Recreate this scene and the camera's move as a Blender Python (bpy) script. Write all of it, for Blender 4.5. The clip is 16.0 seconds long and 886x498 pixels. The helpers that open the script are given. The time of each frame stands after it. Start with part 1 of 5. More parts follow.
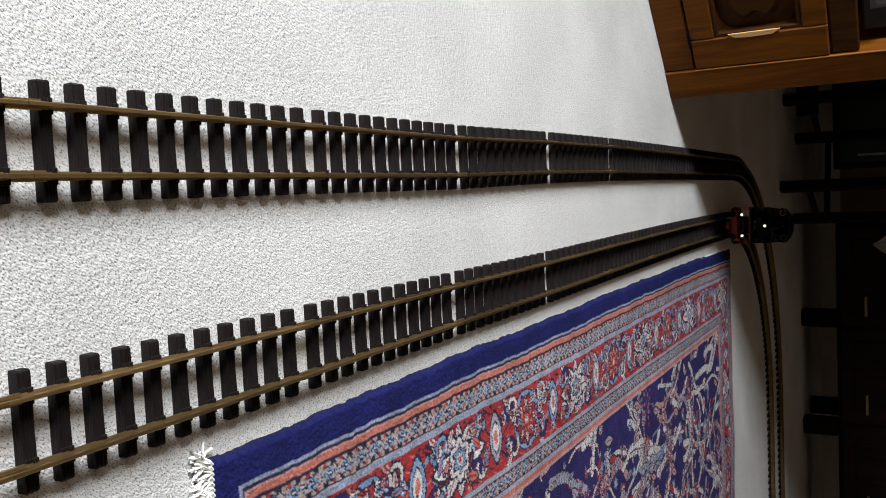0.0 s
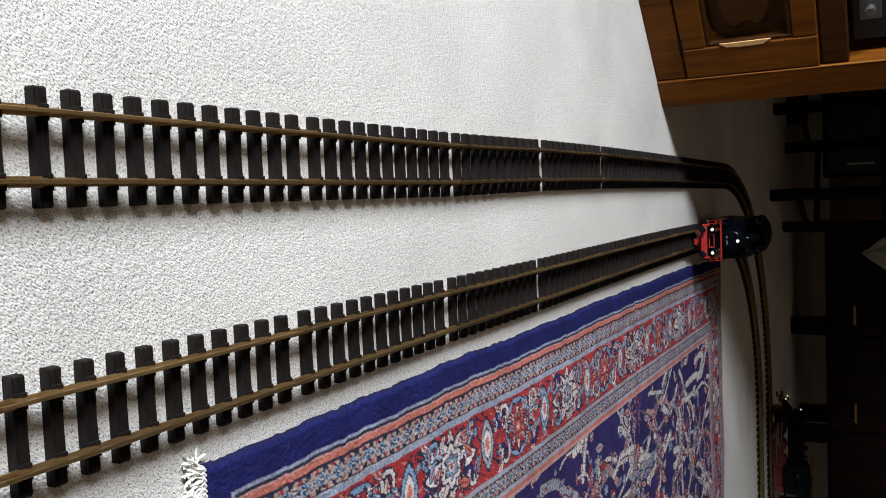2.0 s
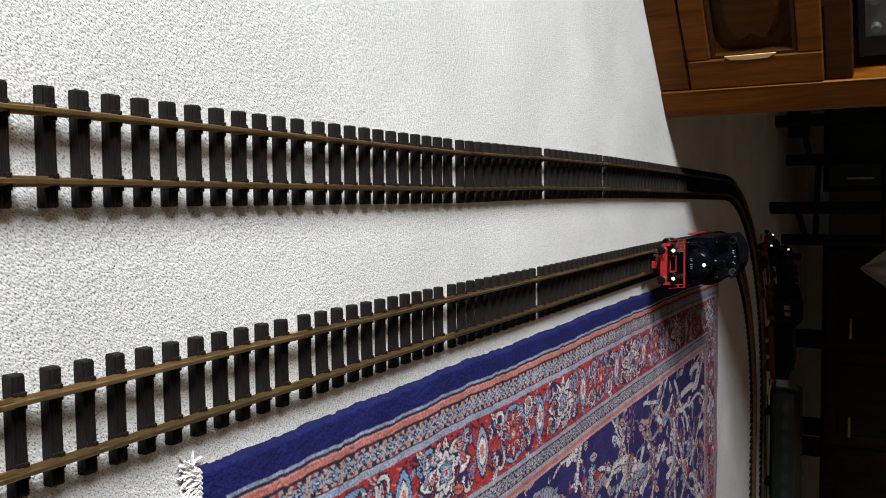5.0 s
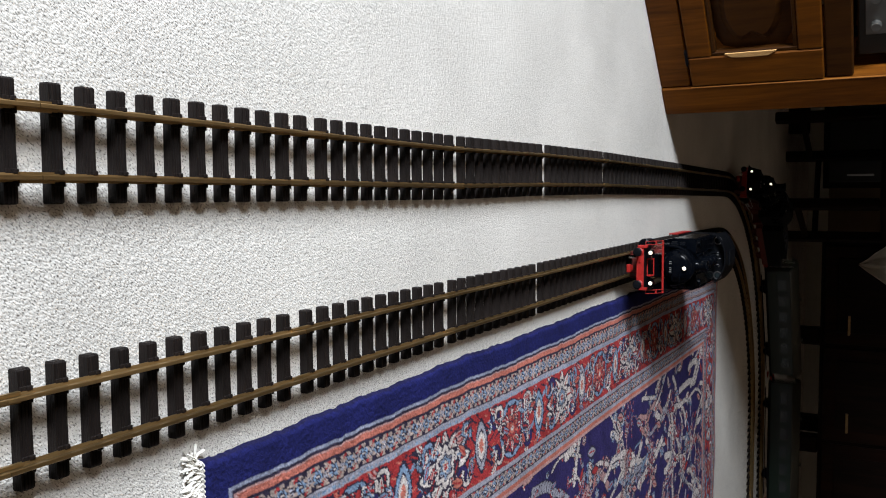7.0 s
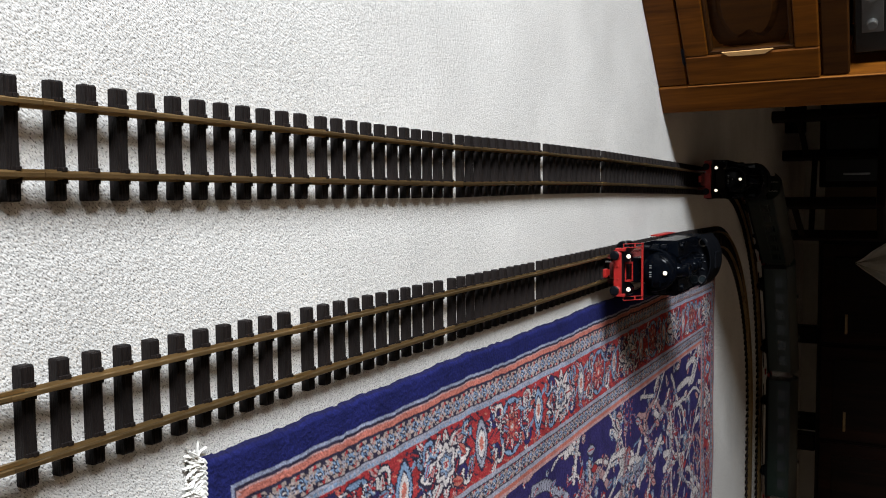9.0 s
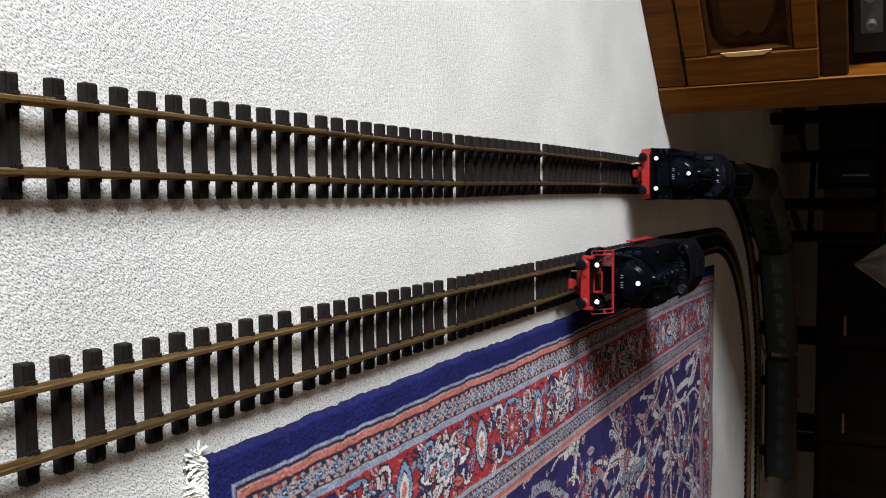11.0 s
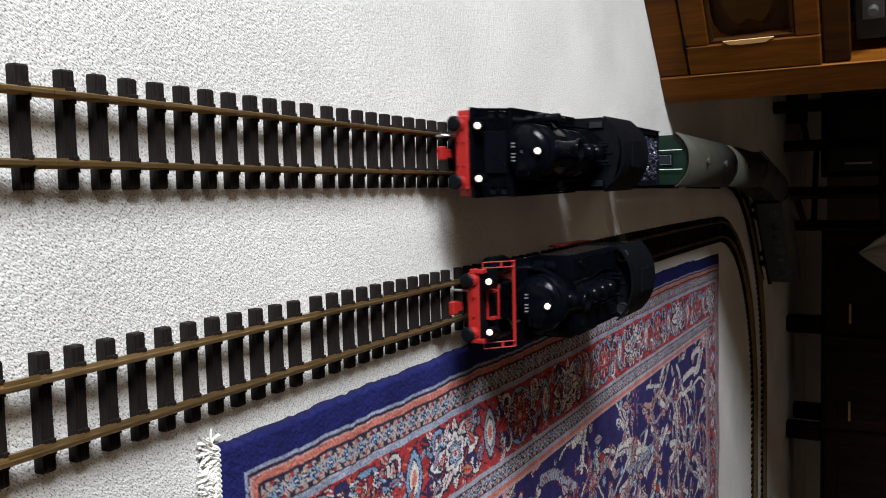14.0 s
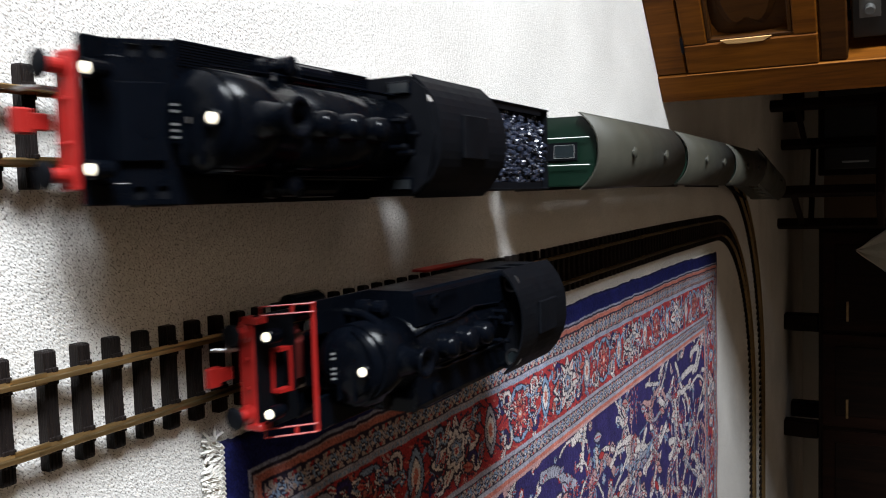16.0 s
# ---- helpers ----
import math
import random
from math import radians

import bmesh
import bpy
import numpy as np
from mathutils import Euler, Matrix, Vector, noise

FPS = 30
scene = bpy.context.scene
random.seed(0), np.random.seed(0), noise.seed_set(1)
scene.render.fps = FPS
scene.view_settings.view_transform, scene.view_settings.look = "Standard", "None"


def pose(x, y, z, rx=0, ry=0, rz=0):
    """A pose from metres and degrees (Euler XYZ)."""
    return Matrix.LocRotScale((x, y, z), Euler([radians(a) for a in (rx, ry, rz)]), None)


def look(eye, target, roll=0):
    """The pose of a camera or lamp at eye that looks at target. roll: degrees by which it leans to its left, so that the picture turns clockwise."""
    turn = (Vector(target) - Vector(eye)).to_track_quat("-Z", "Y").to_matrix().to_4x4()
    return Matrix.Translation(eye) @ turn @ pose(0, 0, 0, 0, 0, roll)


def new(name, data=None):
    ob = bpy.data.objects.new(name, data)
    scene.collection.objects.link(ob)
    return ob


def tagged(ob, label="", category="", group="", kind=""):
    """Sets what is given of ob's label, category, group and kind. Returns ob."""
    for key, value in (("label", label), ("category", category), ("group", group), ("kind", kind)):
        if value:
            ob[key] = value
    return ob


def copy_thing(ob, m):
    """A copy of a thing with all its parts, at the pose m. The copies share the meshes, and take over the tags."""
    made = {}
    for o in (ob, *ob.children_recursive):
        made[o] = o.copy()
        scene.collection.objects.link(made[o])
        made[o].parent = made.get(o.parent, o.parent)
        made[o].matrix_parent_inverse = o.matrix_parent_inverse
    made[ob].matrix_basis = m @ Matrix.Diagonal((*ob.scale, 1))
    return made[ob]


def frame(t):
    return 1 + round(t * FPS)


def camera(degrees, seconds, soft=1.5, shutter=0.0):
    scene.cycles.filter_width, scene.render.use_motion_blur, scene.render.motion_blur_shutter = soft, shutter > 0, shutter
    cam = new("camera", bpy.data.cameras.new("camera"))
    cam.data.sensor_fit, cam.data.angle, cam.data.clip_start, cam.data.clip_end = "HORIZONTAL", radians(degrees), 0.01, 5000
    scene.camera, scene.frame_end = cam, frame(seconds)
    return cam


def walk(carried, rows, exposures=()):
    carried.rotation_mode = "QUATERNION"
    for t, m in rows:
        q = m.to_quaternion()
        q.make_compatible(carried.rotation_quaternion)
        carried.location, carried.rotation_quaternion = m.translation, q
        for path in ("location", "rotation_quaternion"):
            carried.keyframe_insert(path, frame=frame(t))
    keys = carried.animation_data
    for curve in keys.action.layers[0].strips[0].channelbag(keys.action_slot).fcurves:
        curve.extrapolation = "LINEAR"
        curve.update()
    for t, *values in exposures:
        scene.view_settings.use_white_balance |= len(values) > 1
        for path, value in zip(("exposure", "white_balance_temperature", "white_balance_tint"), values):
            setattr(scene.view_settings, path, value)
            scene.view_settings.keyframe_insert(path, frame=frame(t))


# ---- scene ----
cam = camera(55.24, 16.0, soft=1.0, shutter=0.9)


def phone_pose(x, y, z, yaw, pitch, roll):
    """An upright phone turned on its side: the picture's right is the room's up."""
    return pose(x, y, z, 90 + pitch, 0, yaw) @ pose(0, 0, 0, 0, 0, 90 + roll)


PATH = [
    (0.0, 0.0462, -0.3459, 0.5210, -4.49, -29.13, -0.50),
    (0.5, 0.0410, -0.3468, 0.5209, -4.63, -28.98, -0.00),
    (1.0, 0.0442, -0.3461, 0.5214, -4.32, -29.01, -0.13),
    (1.5, 0.0372, -0.3483, 0.5205, -4.67, -28.91, 0.55),
    (2.0, 0.0443, -0.3502, 0.5206, -4.05, -28.52, -0.37),
    (2.5, 0.0410, -0.3523, 0.5210, -4.56, -28.25, 0.44),
    (3.0, 0.0416, -0.3531, 0.5211, -4.24, -28.27, 0.73),
    (3.5, 0.0415, -0.3521, 0.5185, -3.93, -28.26, 0.78),
    (4.0, 0.0393, -0.3517, 0.5174, -3.93, -28.36, 1.09),
    (6.5, 0.0357, -0.3563, 0.5177, -4.09, -28.35, 1.43),
    (7.0, 0.0344, -0.3586, 0.5195, -4.42, -28.34, 1.78),
    (7.5, 0.0370, -0.3598, 0.5208, -4.56, -28.24, 1.95),
    (8.0, 0.0336, -0.3591, 0.5185, -4.43, -28.25, 2.03),
    (8.5, 0.0364, -0.3610, 0.5194, -4.25, -28.16, 1.55),
    (9.0, 0.0382, -0.3625, 0.5176, -4.32, -28.13, 1.48),
    (11.5, 0.0417, -0.3645, 0.5160, -4.13, -28.03, 1.36),
    (12.0, 0.0421, -0.3670, 0.5173, -4.24, -28.00, 1.27),
    (12.5, 0.0416, -0.3672, 0.5151, -4.29, -27.92, 1.17),
    (13.0, 0.0440, -0.3684, 0.5139, -4.15, -28.05, 0.89),
    (13.5, 0.0440, -0.3691, 0.5153, -4.24, -28.15, 0.62),
    (14.0, 0.0483, -0.3700, 0.5150, -4.50, -28.25, 0.71),
    (14.5, 0.0498, -0.3719, 0.5144, -4.33, -28.20, 0.59),
    (15.0, 0.0494, -0.3737, 0.5124, -4.14, -28.38, 0.37),
    (15.5, 0.0473, -0.3755, 0.5120, -4.52, -27.84, 0.63),
    (16.0, 0.0495, -0.3759, 0.5138, -4.51, -28.08, 0.51),
]
walk(cam, [(r[0], phone_pose(*r[1:])) for r in PATH], exposures=((0.0, 0.0), (14.4, 0.0), (15.0, 0.10), (15.5, 0.22), (16.0, 0.37)))

# ---------------------------------------------------------------- light
world = bpy.data.worlds.new("world")
scene.world = world
world.use_nodes = True
wn = world.node_tree
sky = wn.nodes.new("ShaderNodeTexSky")
sky.sky_type, sky.sun_disc = "NISHITA", False
sky.sun_elevation, sky.sun_rotation = radians(35), radians(-110)
wn.nodes["Background"].inputs[1].default_value = 0.05
wn.links.new(sky.outputs[0], wn.nodes["Background"].inputs[0])

# the daylight of the window, in its opening
WX, WY0, WY1, WZ0, WZ1 = -3.0, -1.75, -0.70, 1.0, 2.4
day = bpy.data.lights.new("window_light", "AREA")
day.shape, day.size, day.size_y = "RECTANGLE", WZ1 - WZ0, WY1 - WY0
day.energy, day.color, day.spread = 180, (0.89, 0.95, 1.0), radians(110)
lamp = new("window_light", day)
# aimed out of the window's plane at the far track, evening the falloff
lamp.matrix_world = look((WX - 0.02, (WY0 + WY1) / 2, (WZ0 + WZ1) / 2), (0.3, 1.6, 0.0), 90)


# ---------------------------------------------------------------- materials
def material(name, base, rough=0.6, metal=0.0, vary=0.15, scale=40.0, fine=300.0, bump=0.15, dist=0.0005, coat=0.0, spec=0.5, stretch=None):
    """Base colour with two scales of uneven tone, uneven gloss and a fine relief."""
    m = bpy.data.materials.new(name)
    m.use_nodes = True
    nt = m.node_tree
    b = nt.nodes["Principled BSDF"]
    b.inputs["Metallic"].default_value = metal
    b.inputs["Coat Weight"].default_value = coat
    b.inputs["Specular IOR Level"].default_value = spec
    tc = nt.nodes.new("ShaderNodeTexCoord")
    big, small = nt.nodes.new("ShaderNodeTexNoise"), nt.nodes.new("ShaderNodeTexNoise")
    big.inputs["Scale"].default_value, small.inputs["Scale"].default_value = scale, fine
    big.inputs["Detail"].default_value = 4
    mp = nt.nodes.new("ShaderNodeMapping")
    mp.inputs["Scale"].default_value = stretch or (1, 1, 1)
    nt.links.new(tc.outputs["Object"], mp.inputs["Vector"])
    for n in (big, small):
        nt.links.new(mp.outputs[0], n.inputs["Vector"])
    info = nt.nodes.new("ShaderNodeObjectInfo")
    add = nt.nodes.new("ShaderNodeMath")
    add.operation = "MULTIPLY_ADD"
    add.inputs[1].default_value = 0.5
    nt.links.new(small.outputs["Fac"], add.inputs[0])
    nt.links.new(big.outputs["Fac"], add.inputs[2])
    rnd = nt.nodes.new("ShaderNodeMath")
    rnd.operation = "MULTIPLY_ADD"
    rnd.inputs[1].default_value = 0.25
    nt.links.new(info.outputs["Random"], rnd.inputs[0])
    nt.links.new(add.outputs[0], rnd.inputs[2])
    ramp = nt.nodes.new("ShaderNodeMapRange")
    ramp.inputs["From Min"].default_value, ramp.inputs["From Max"].default_value = 0.45, 1.2
    ramp.inputs["To Min"].default_value, ramp.inputs["To Max"].default_value = 1 - vary, 1 + vary
    nt.links.new(rnd.outputs[0], ramp.inputs["Value"])
    mul = nt.nodes.new("ShaderNodeVectorMath")
    mul.operation = "SCALE"
    mul.inputs[0].default_value = base
    nt.links.new(ramp.outputs[0], mul.inputs["Scale"])
    nt.links.new(mul.outputs[0], b.inputs["Base Color"])
    rr = nt.nodes.new("ShaderNodeMapRange")
    rr.inputs["To Min"].default_value, rr.inputs["To Max"].default_value = max(rough - 0.12, 0.02), min(rough + 0.12, 1)
    nt.links.new(big.outputs["Fac"], rr.inputs["Value"])
    nt.links.new(rr.outputs[0], b.inputs["Roughness"])
    bp = nt.nodes.new("ShaderNodeBump")
    bp.inputs["Strength"].default_value, bp.inputs["Distance"].default_value = bump, dist
    nt.links.new(small.outputs["Fac"], bp.inputs["Height"])
    nt.links.new(bp.outputs[0], b.inputs["Normal"])
    return m


def wood(name, dark, light, rough=0.5, along=(1, 1, 0.08), scale=22.0, coat=0.0):
    """Stained wood with a long grain and pores."""
    m = bpy.data.materials.new(name)
    m.use_nodes = True
    nt = m.node_tree
    b = nt.nodes["Principled BSDF"]
    tc, mp = nt.nodes.new("ShaderNodeTexCoord"), nt.nodes.new("ShaderNodeMapping")
    mp.inputs["Scale"].default_value = along
    nt.links.new(tc.outputs["Object"], mp.inputs["Vector"])
    n1, n2 = nt.nodes.new("ShaderNodeTexNoise"), nt.nodes.new("ShaderNodeTexNoise")
    n1.inputs["Scale"].default_value, n1.inputs["Detail"].default_value, n1.inputs["Distortion"].default_value = scale, 5, 1.2
    n2.inputs["Scale"].default_value, n2.inputs["Detail"].default_value = scale * 9, 3
    for n in (n1, n2):
        nt.links.new(mp.outputs[0], n.inputs["Vector"])
    mix = nt.nodes.new("ShaderNodeMath")
    mix.operation = "MULTIPLY_ADD"
    mix.inputs[1].default_value = 0.35
    nt.links.new(n2.outputs["Fac"], mix.inputs[0])
    nt.links.new(n1.outputs["Fac"], mix.inputs[2])
    ramp = nt.nodes.new("ShaderNodeValToRGB")
    ramp.color_ramp.elements[0].position, ramp.color_ramp.elements[1].position = 0.45, 0.9
    ramp.color_ramp.elements[0].color, ramp.color_ramp.elements[1].color = (*dark, 1), (*light, 1)
    nt.links.new(mix.outputs[0], ramp.inputs[0])
    nt.links.new(ramp.outputs[0], b.inputs["Base Color"])
    b.inputs["Roughness"].default_value = rough
    b.inputs["Coat Weight"].default_value = coat
    b.inputs["Coat Roughness"].default_value = 0.3
    b.inputs["Specular IOR Level"].default_value = 0.12
    bp = nt.nodes.new("ShaderNodeBump")
    bp.inputs["Strength"].default_value, bp.inputs["Distance"].default_value = 0.15, 0.001
    nt.links.new(mix.outputs[0], bp.inputs["Height"])
    nt.links.new(bp.outputs[0], b.inputs["Normal"])
    return m


def carpet_material():
    """Cream loop-pile carpet: small loops in rows, dark flecks between them, broad wear."""
    m = bpy.data.materials.new("cream_loop_carpet")
    m.use_nodes = True
    nt = m.node_tree
    b = nt.nodes["Principled BSDF"]
    b.inputs["Roughness"].default_value = 0.95
    b.inputs["Specular IOR Level"].default_value = 0.1
    tc, mp = nt.nodes.new("ShaderNodeTexCoord"), nt.nodes.new("ShaderNodeMapping")
    mp.vector_type = "TEXTURE"
    mp.inputs["Rotation"].default_value = (0, 0, radians(-40))
    mp.inputs["Scale"].default_value = (1.0, 1.9, 1)
    nt.links.new(tc.outputs["Object"], mp.inputs["Vector"])
    v = nt.nodes.new("ShaderNodeTexVoronoi")
    v.inputs["Scale"].default_value, v.inputs["Randomness"].default_value = 620, 0.9
    nt.links.new(mp.outputs[0], v.inputs["Vector"])
    n1, n2, n3 = (nt.nodes.new("ShaderNodeTexNoise") for _ in range(3))
    n1.inputs["Scale"].default_value, n1.inputs["Detail"].default_value = 840, 2.0
    n2.inputs["Scale"].default_value, n2.inputs["Detail"].default_value = 3.5, 4
    n3.inputs["Scale"].default_value, n3.inputs["Detail"].default_value = 170, 3
    nt.links.new(mp.outputs[0], n1.inputs["Vector"])
    for n in (n2, n3):
        nt.links.new(tc.outputs["Object"], n.inputs["Vector"])
    fl = nt.nodes.new("ShaderNodeMapRange")
    fl.inputs["From Min"].default_value, fl.inputs["From Max"].default_value = 0.545, 0.66
    nt.links.new(n1.outputs["Fac"], fl.inputs["Value"])
    tone = nt.nodes.new("ShaderNodeMapRange")
    tone.inputs["From Min"].default_value, tone.inputs["From Max"].default_value = 0.6, 1.4
    tone.inputs["To Min"].default_value, tone.inputs["To Max"].default_value = 0.72, 1.15
    two = nt.nodes.new("ShaderNodeMath")
    nt.links.new(n2.outputs["Fac"], two.inputs[0])
    nt.links.new(n3.outputs["Fac"], two.inputs[1])
    nt.links.new(two.outputs[0], tone.inputs["Value"])
    base = nt.nodes.new("ShaderNodeMix")
    base.data_type = "RGBA"
    base.inputs["A"].default_value, base.inputs["B"].default_value = (0.70, 0.68, 0.655, 1), (0.21, 0.20, 0.19, 1)
    nt.links.new(fl.outputs[0], base.inputs["Factor"])
    sc = nt.nodes.new("ShaderNodeVectorMath")
    sc.operation = "SCALE"
    nt.links.new(base.outputs["Result"], sc.inputs[0])
    nt.links.new(tone.outputs[0], sc.inputs["Scale"])
    nt.links.new(sc.outputs[0], b.inputs["Base Color"])
    h = nt.nodes.new("ShaderNodeMath")
    h.operation = "MULTIPLY_ADD"
    h.inputs[1].default_value = -1.0
    nt.links.new(v.outputs["Distance"], h.inputs[0])
    nt.links.new(n3.outputs["Fac"], h.inputs[2])
    bp = nt.nodes.new("ShaderNodeBump")
    bp.inputs["Strength"].default_value, bp.inputs["Distance"].default_value = 0.46, 0.0014
    nt.links.new(h.outputs[0], bp.inputs["Height"])
    nt.links.new(bp.outputs[0], b.inputs["Normal"])
    return m


def pile_material():
    """Wool pile whose knots carry their dye in the mesh."""
    m = bpy.data.materials.new("wool_pile")
    m.use_nodes = True
    nt = m.node_tree
    b = nt.nodes["Principled BSDF"]
    b.inputs["Roughness"].default_value = 0.95
    b.inputs["Specular IOR Level"].default_value = 0.15
    at = nt.nodes.new("ShaderNodeAttribute")
    at.attribute_name = "dye"
    tc, n, n2 = nt.nodes.new("ShaderNodeTexCoord"), nt.nodes.new("ShaderNodeTexNoise"), nt.nodes.new("ShaderNodeTexNoise")
    n.inputs["Scale"].default_value, n2.inputs["Scale"].default_value = 420, 24
    for k in (n, n2):
        nt.links.new(tc.outputs["Object"], k.inputs["Vector"])
    ad = nt.nodes.new("ShaderNodeMath")
    nt.links.new(n.outputs["Fac"], ad.inputs[0])
    nt.links.new(n2.outputs["Fac"], ad.inputs[1])
    mr = nt.nodes.new("ShaderNodeMapRange")
    mr.inputs["From Min"].default_value, mr.inputs["From Max"].default_value = 0.6, 1.4
    mr.inputs["To Min"].default_value, mr.inputs["To Max"].default_value = 0.6, 1.4
    nt.links.new(ad.outputs[0], mr.inputs["Value"])
    sc = nt.nodes.new("ShaderNodeVectorMath")
    sc.operation = "SCALE"
    nt.links.new(at.outputs["Color"], sc.inputs[0])
    nt.links.new(mr.outputs[0], sc.inputs["Scale"])
    nt.links.new(sc.outputs[0], b.inputs["Base Color"])
    bp = nt.nodes.new("ShaderNodeBump")
    bp.inputs["Strength"].default_value, bp.inputs["Distance"].default_value = 0.6, 0.0015
    nt.links.new(n.outputs["Fac"], bp.inputs["Height"])
    nt.links.new(bp.outputs[0], b.inputs["Normal"])
    return m


def glow(name, colour, strength):
    m = bpy.data.materials.new(name)
    m.use_nodes = True
    b = m.node_tree.nodes["Principled BSDF"]
    b.inputs["Base Color"].default_value = (*colour, 1)
    b.inputs["Emission Color"].default_value = (*colour, 1)
    b.inputs["Emission Strength"].default_value = strength
    return m


CARPET = carpet_material()
PILE = pile_material()
FRINGE = material("cotton_fringe", (0.74, 0.72, 0.68), 0.9)
PLASTER = material("wall_covering", (0.27, 0.20, 0.14), 0.9, scale=3, fine=120, vary=0.06)
CEIL = material("ceiling_boards", (0.38, 0.285, 0.195), 0.9, scale=3, fine=120, vary=0.05)
WHITE = material("white_gloss_paint", (0.75, 0.74, 0.70), 0.4, vary=0.05)
SLEEPER = material("dark_sleeper_plastic", (0.0088, 0.0062, 0.0058), 0.62, scale=160, fine=1000, vary=0.65, bump=0.8, spec=0.16, dist=0.0010, stretch=(0.10, 1, 1))
BRASS = material("tarnished_brass", (0.33, 0.225, 0.105), 0.36, metal=0.92, scale=60, fine=500, vary=0.45, bump=0.15, stretch=(1, 0.15, 1))
OAK = wood("stained_oak", (0.048, 0.0125, 0.0010), (0.150, 0.048, 0.0035))
OAK_EDGE = wood("rubbed_oak_arris", (0.13, 0.045, 0.008), (0.26, 0.10, 0.02))
OAK_LIGHT = wood("worn_oak_edge", (0.40, 0.20, 0.07), (0.70, 0.43, 0.19))
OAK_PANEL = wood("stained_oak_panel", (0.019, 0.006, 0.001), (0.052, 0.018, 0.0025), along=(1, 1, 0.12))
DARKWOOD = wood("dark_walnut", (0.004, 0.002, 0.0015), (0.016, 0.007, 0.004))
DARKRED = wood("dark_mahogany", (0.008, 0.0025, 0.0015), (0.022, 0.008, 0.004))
BLACK = material("black_loco_enamel", (0.0012, 0.0017, 0.0030), 0.19, scale=60, vary=0.3, bump=0.10, spec=0.07)
BLACKMATT = material("black_loco_matt", (0.0028, 0.0032, 0.0045), 0.5, scale=60, vary=0.3, bump=0.2, spec=0.07)
RED = material("red_loco_paint", (0.27, 0.009, 0.007), 0.45, scale=70, vary=0.15, bump=0.05)
# darker than RED, for wheels, frames and the rear step
DIMRED = material("dark_red_paint", (0.10, 0.008, 0.006), 0.6, scale=70, vary=0.3, bump=0.1)
STEEL = material("dull_steel", (0.35, 0.35, 0.36), 0.35, metal=1.0, scale=80)
GREEN = material("dark_green_coach", (0.0016, 0.0095, 0.0052), 0.35, scale=40, vary=0.15, bump=0.04)
ROOF = material("grey_coach_roof", (0.027, 0.0265, 0.020), 0.5, scale=25, fine=260, vary=0.14, bump=0.1)
COAL = material("glossy_coal", (0.011, 0.014, 0.025), 0.26, scale=200, vary=0.5, bump=0.3, spec=0.6)
PANE = material("coach_pane", (0.012, 0.016, 0.018), 0.15, vary=0.1, bump=0.0)
WINDOW = material("hazy_window", (0.014, 0.016, 0.018), 0.2, vary=0.1, bump=0.0)
RAILWHITE = material("white_grab_rail", (0.75, 0.75, 0.72), 0.4, vary=0.05)
LETTER = material("white_lettering", (0.16, 0.16, 0.16), 0.5, vary=0.05)
LENS = glow("lit_lamp_lens", (1.0, 0.90, 0.72), 1.3)
GLASSY = material("smoked_glass", (0.006, 0.006, 0.006), 0.35, vary=0.1, bump=0.0)
SILVER = material("brushed_aluminium", (0.15, 0.15, 0.145), 0.45, metal=0.8, scale=30)
CREAM = material("crumpled_paper", (0.75, 0.73, 0.66), 0.8, vary=0.08)


# ---------------------------------------------------------------- mesh helpers
def part(name, bm, mat, parent=None, label="", smooth=False):
    me = bpy.data.meshes.new(name)
    bmesh.ops.recalc_face_normals(bm, faces=bm.faces[:])
    bm.to_mesh(me)
    bm.free()
    me.materials.append(mat)
    if smooth:
        me.polygons.foreach_set("use_smooth", [len(p.vertices) == 4 for p in me.polygons])
    ob = new(name, me)
    ob.parent = parent
    if label:
        tagged(ob, label)
    return ob


def shared(name, me, parent, m):
    ob = new(name, me)
    ob.parent, ob.matrix_basis = parent, m
    return ob


def box(bm, x0, x1, y0, y1, z0, z1, bevel=0.0, m=None):
    r = bmesh.ops.create_cube(bm, size=1, matrix=Matrix.LocRotScale(((x0 + x1) / 2, (y0 + y1) / 2, (z0 + z1) / 2), None, (abs(x1 - x0), abs(y1 - y0), abs(z1 - z0))))
    vs = r["verts"]
    if bevel:
        es = list({e for v in vs for e in v.link_edges})
        g = bmesh.ops.bevel(bm, geom=es, offset=bevel, segments=1, affect="EDGES")
        vs = list({v for f in g["faces"] for v in f.verts} | {v for v in vs if v.is_valid})
    if m:
        bmesh.ops.transform(bm, matrix=m, verts=[v for v in vs if v.is_valid])
    return bm


def rod(bm, a, b, r0, r1=None, seg=14):
    a, b = Vector(a), Vector(b)
    d = b - a
    m = Matrix.Translation((a + b) / 2) @ d.to_track_quat("Z", "Y").to_matrix().to_4x4()
    bmesh.ops.create_cone(bm, cap_ends=True, segments=seg, radius1=r0, radius2=r0 if r1 is None else r1, depth=d.length, matrix=m)
    return bm


def lathe(bm, prof, centre, axis="z", seg=20):
    """prof: (radius, height) pairs turned about an axis through centre."""
    rings = []
    for r, h in prof:
        ring = []
        for k in range(seg):
            a = 2 * math.pi * k / seg
            p = {"z": (r * math.cos(a), r * math.sin(a), h), "y": (r * math.cos(a), h, r * math.sin(a)), "x": (h, r * math.cos(a), r * math.sin(a))}[axis]
            ring.append(bm.verts.new(Vector(centre) + Vector(p)))
        rings.append(ring)
    for u, w in zip(rings, rings[1:]):
        for k in range(seg):
            bm.faces.new((u[k], u[(k + 1) % seg], w[(k + 1) % seg], w[k]))
    bm.faces.new(rings[0])
    bm.faces.new(rings[-1])
    return bm


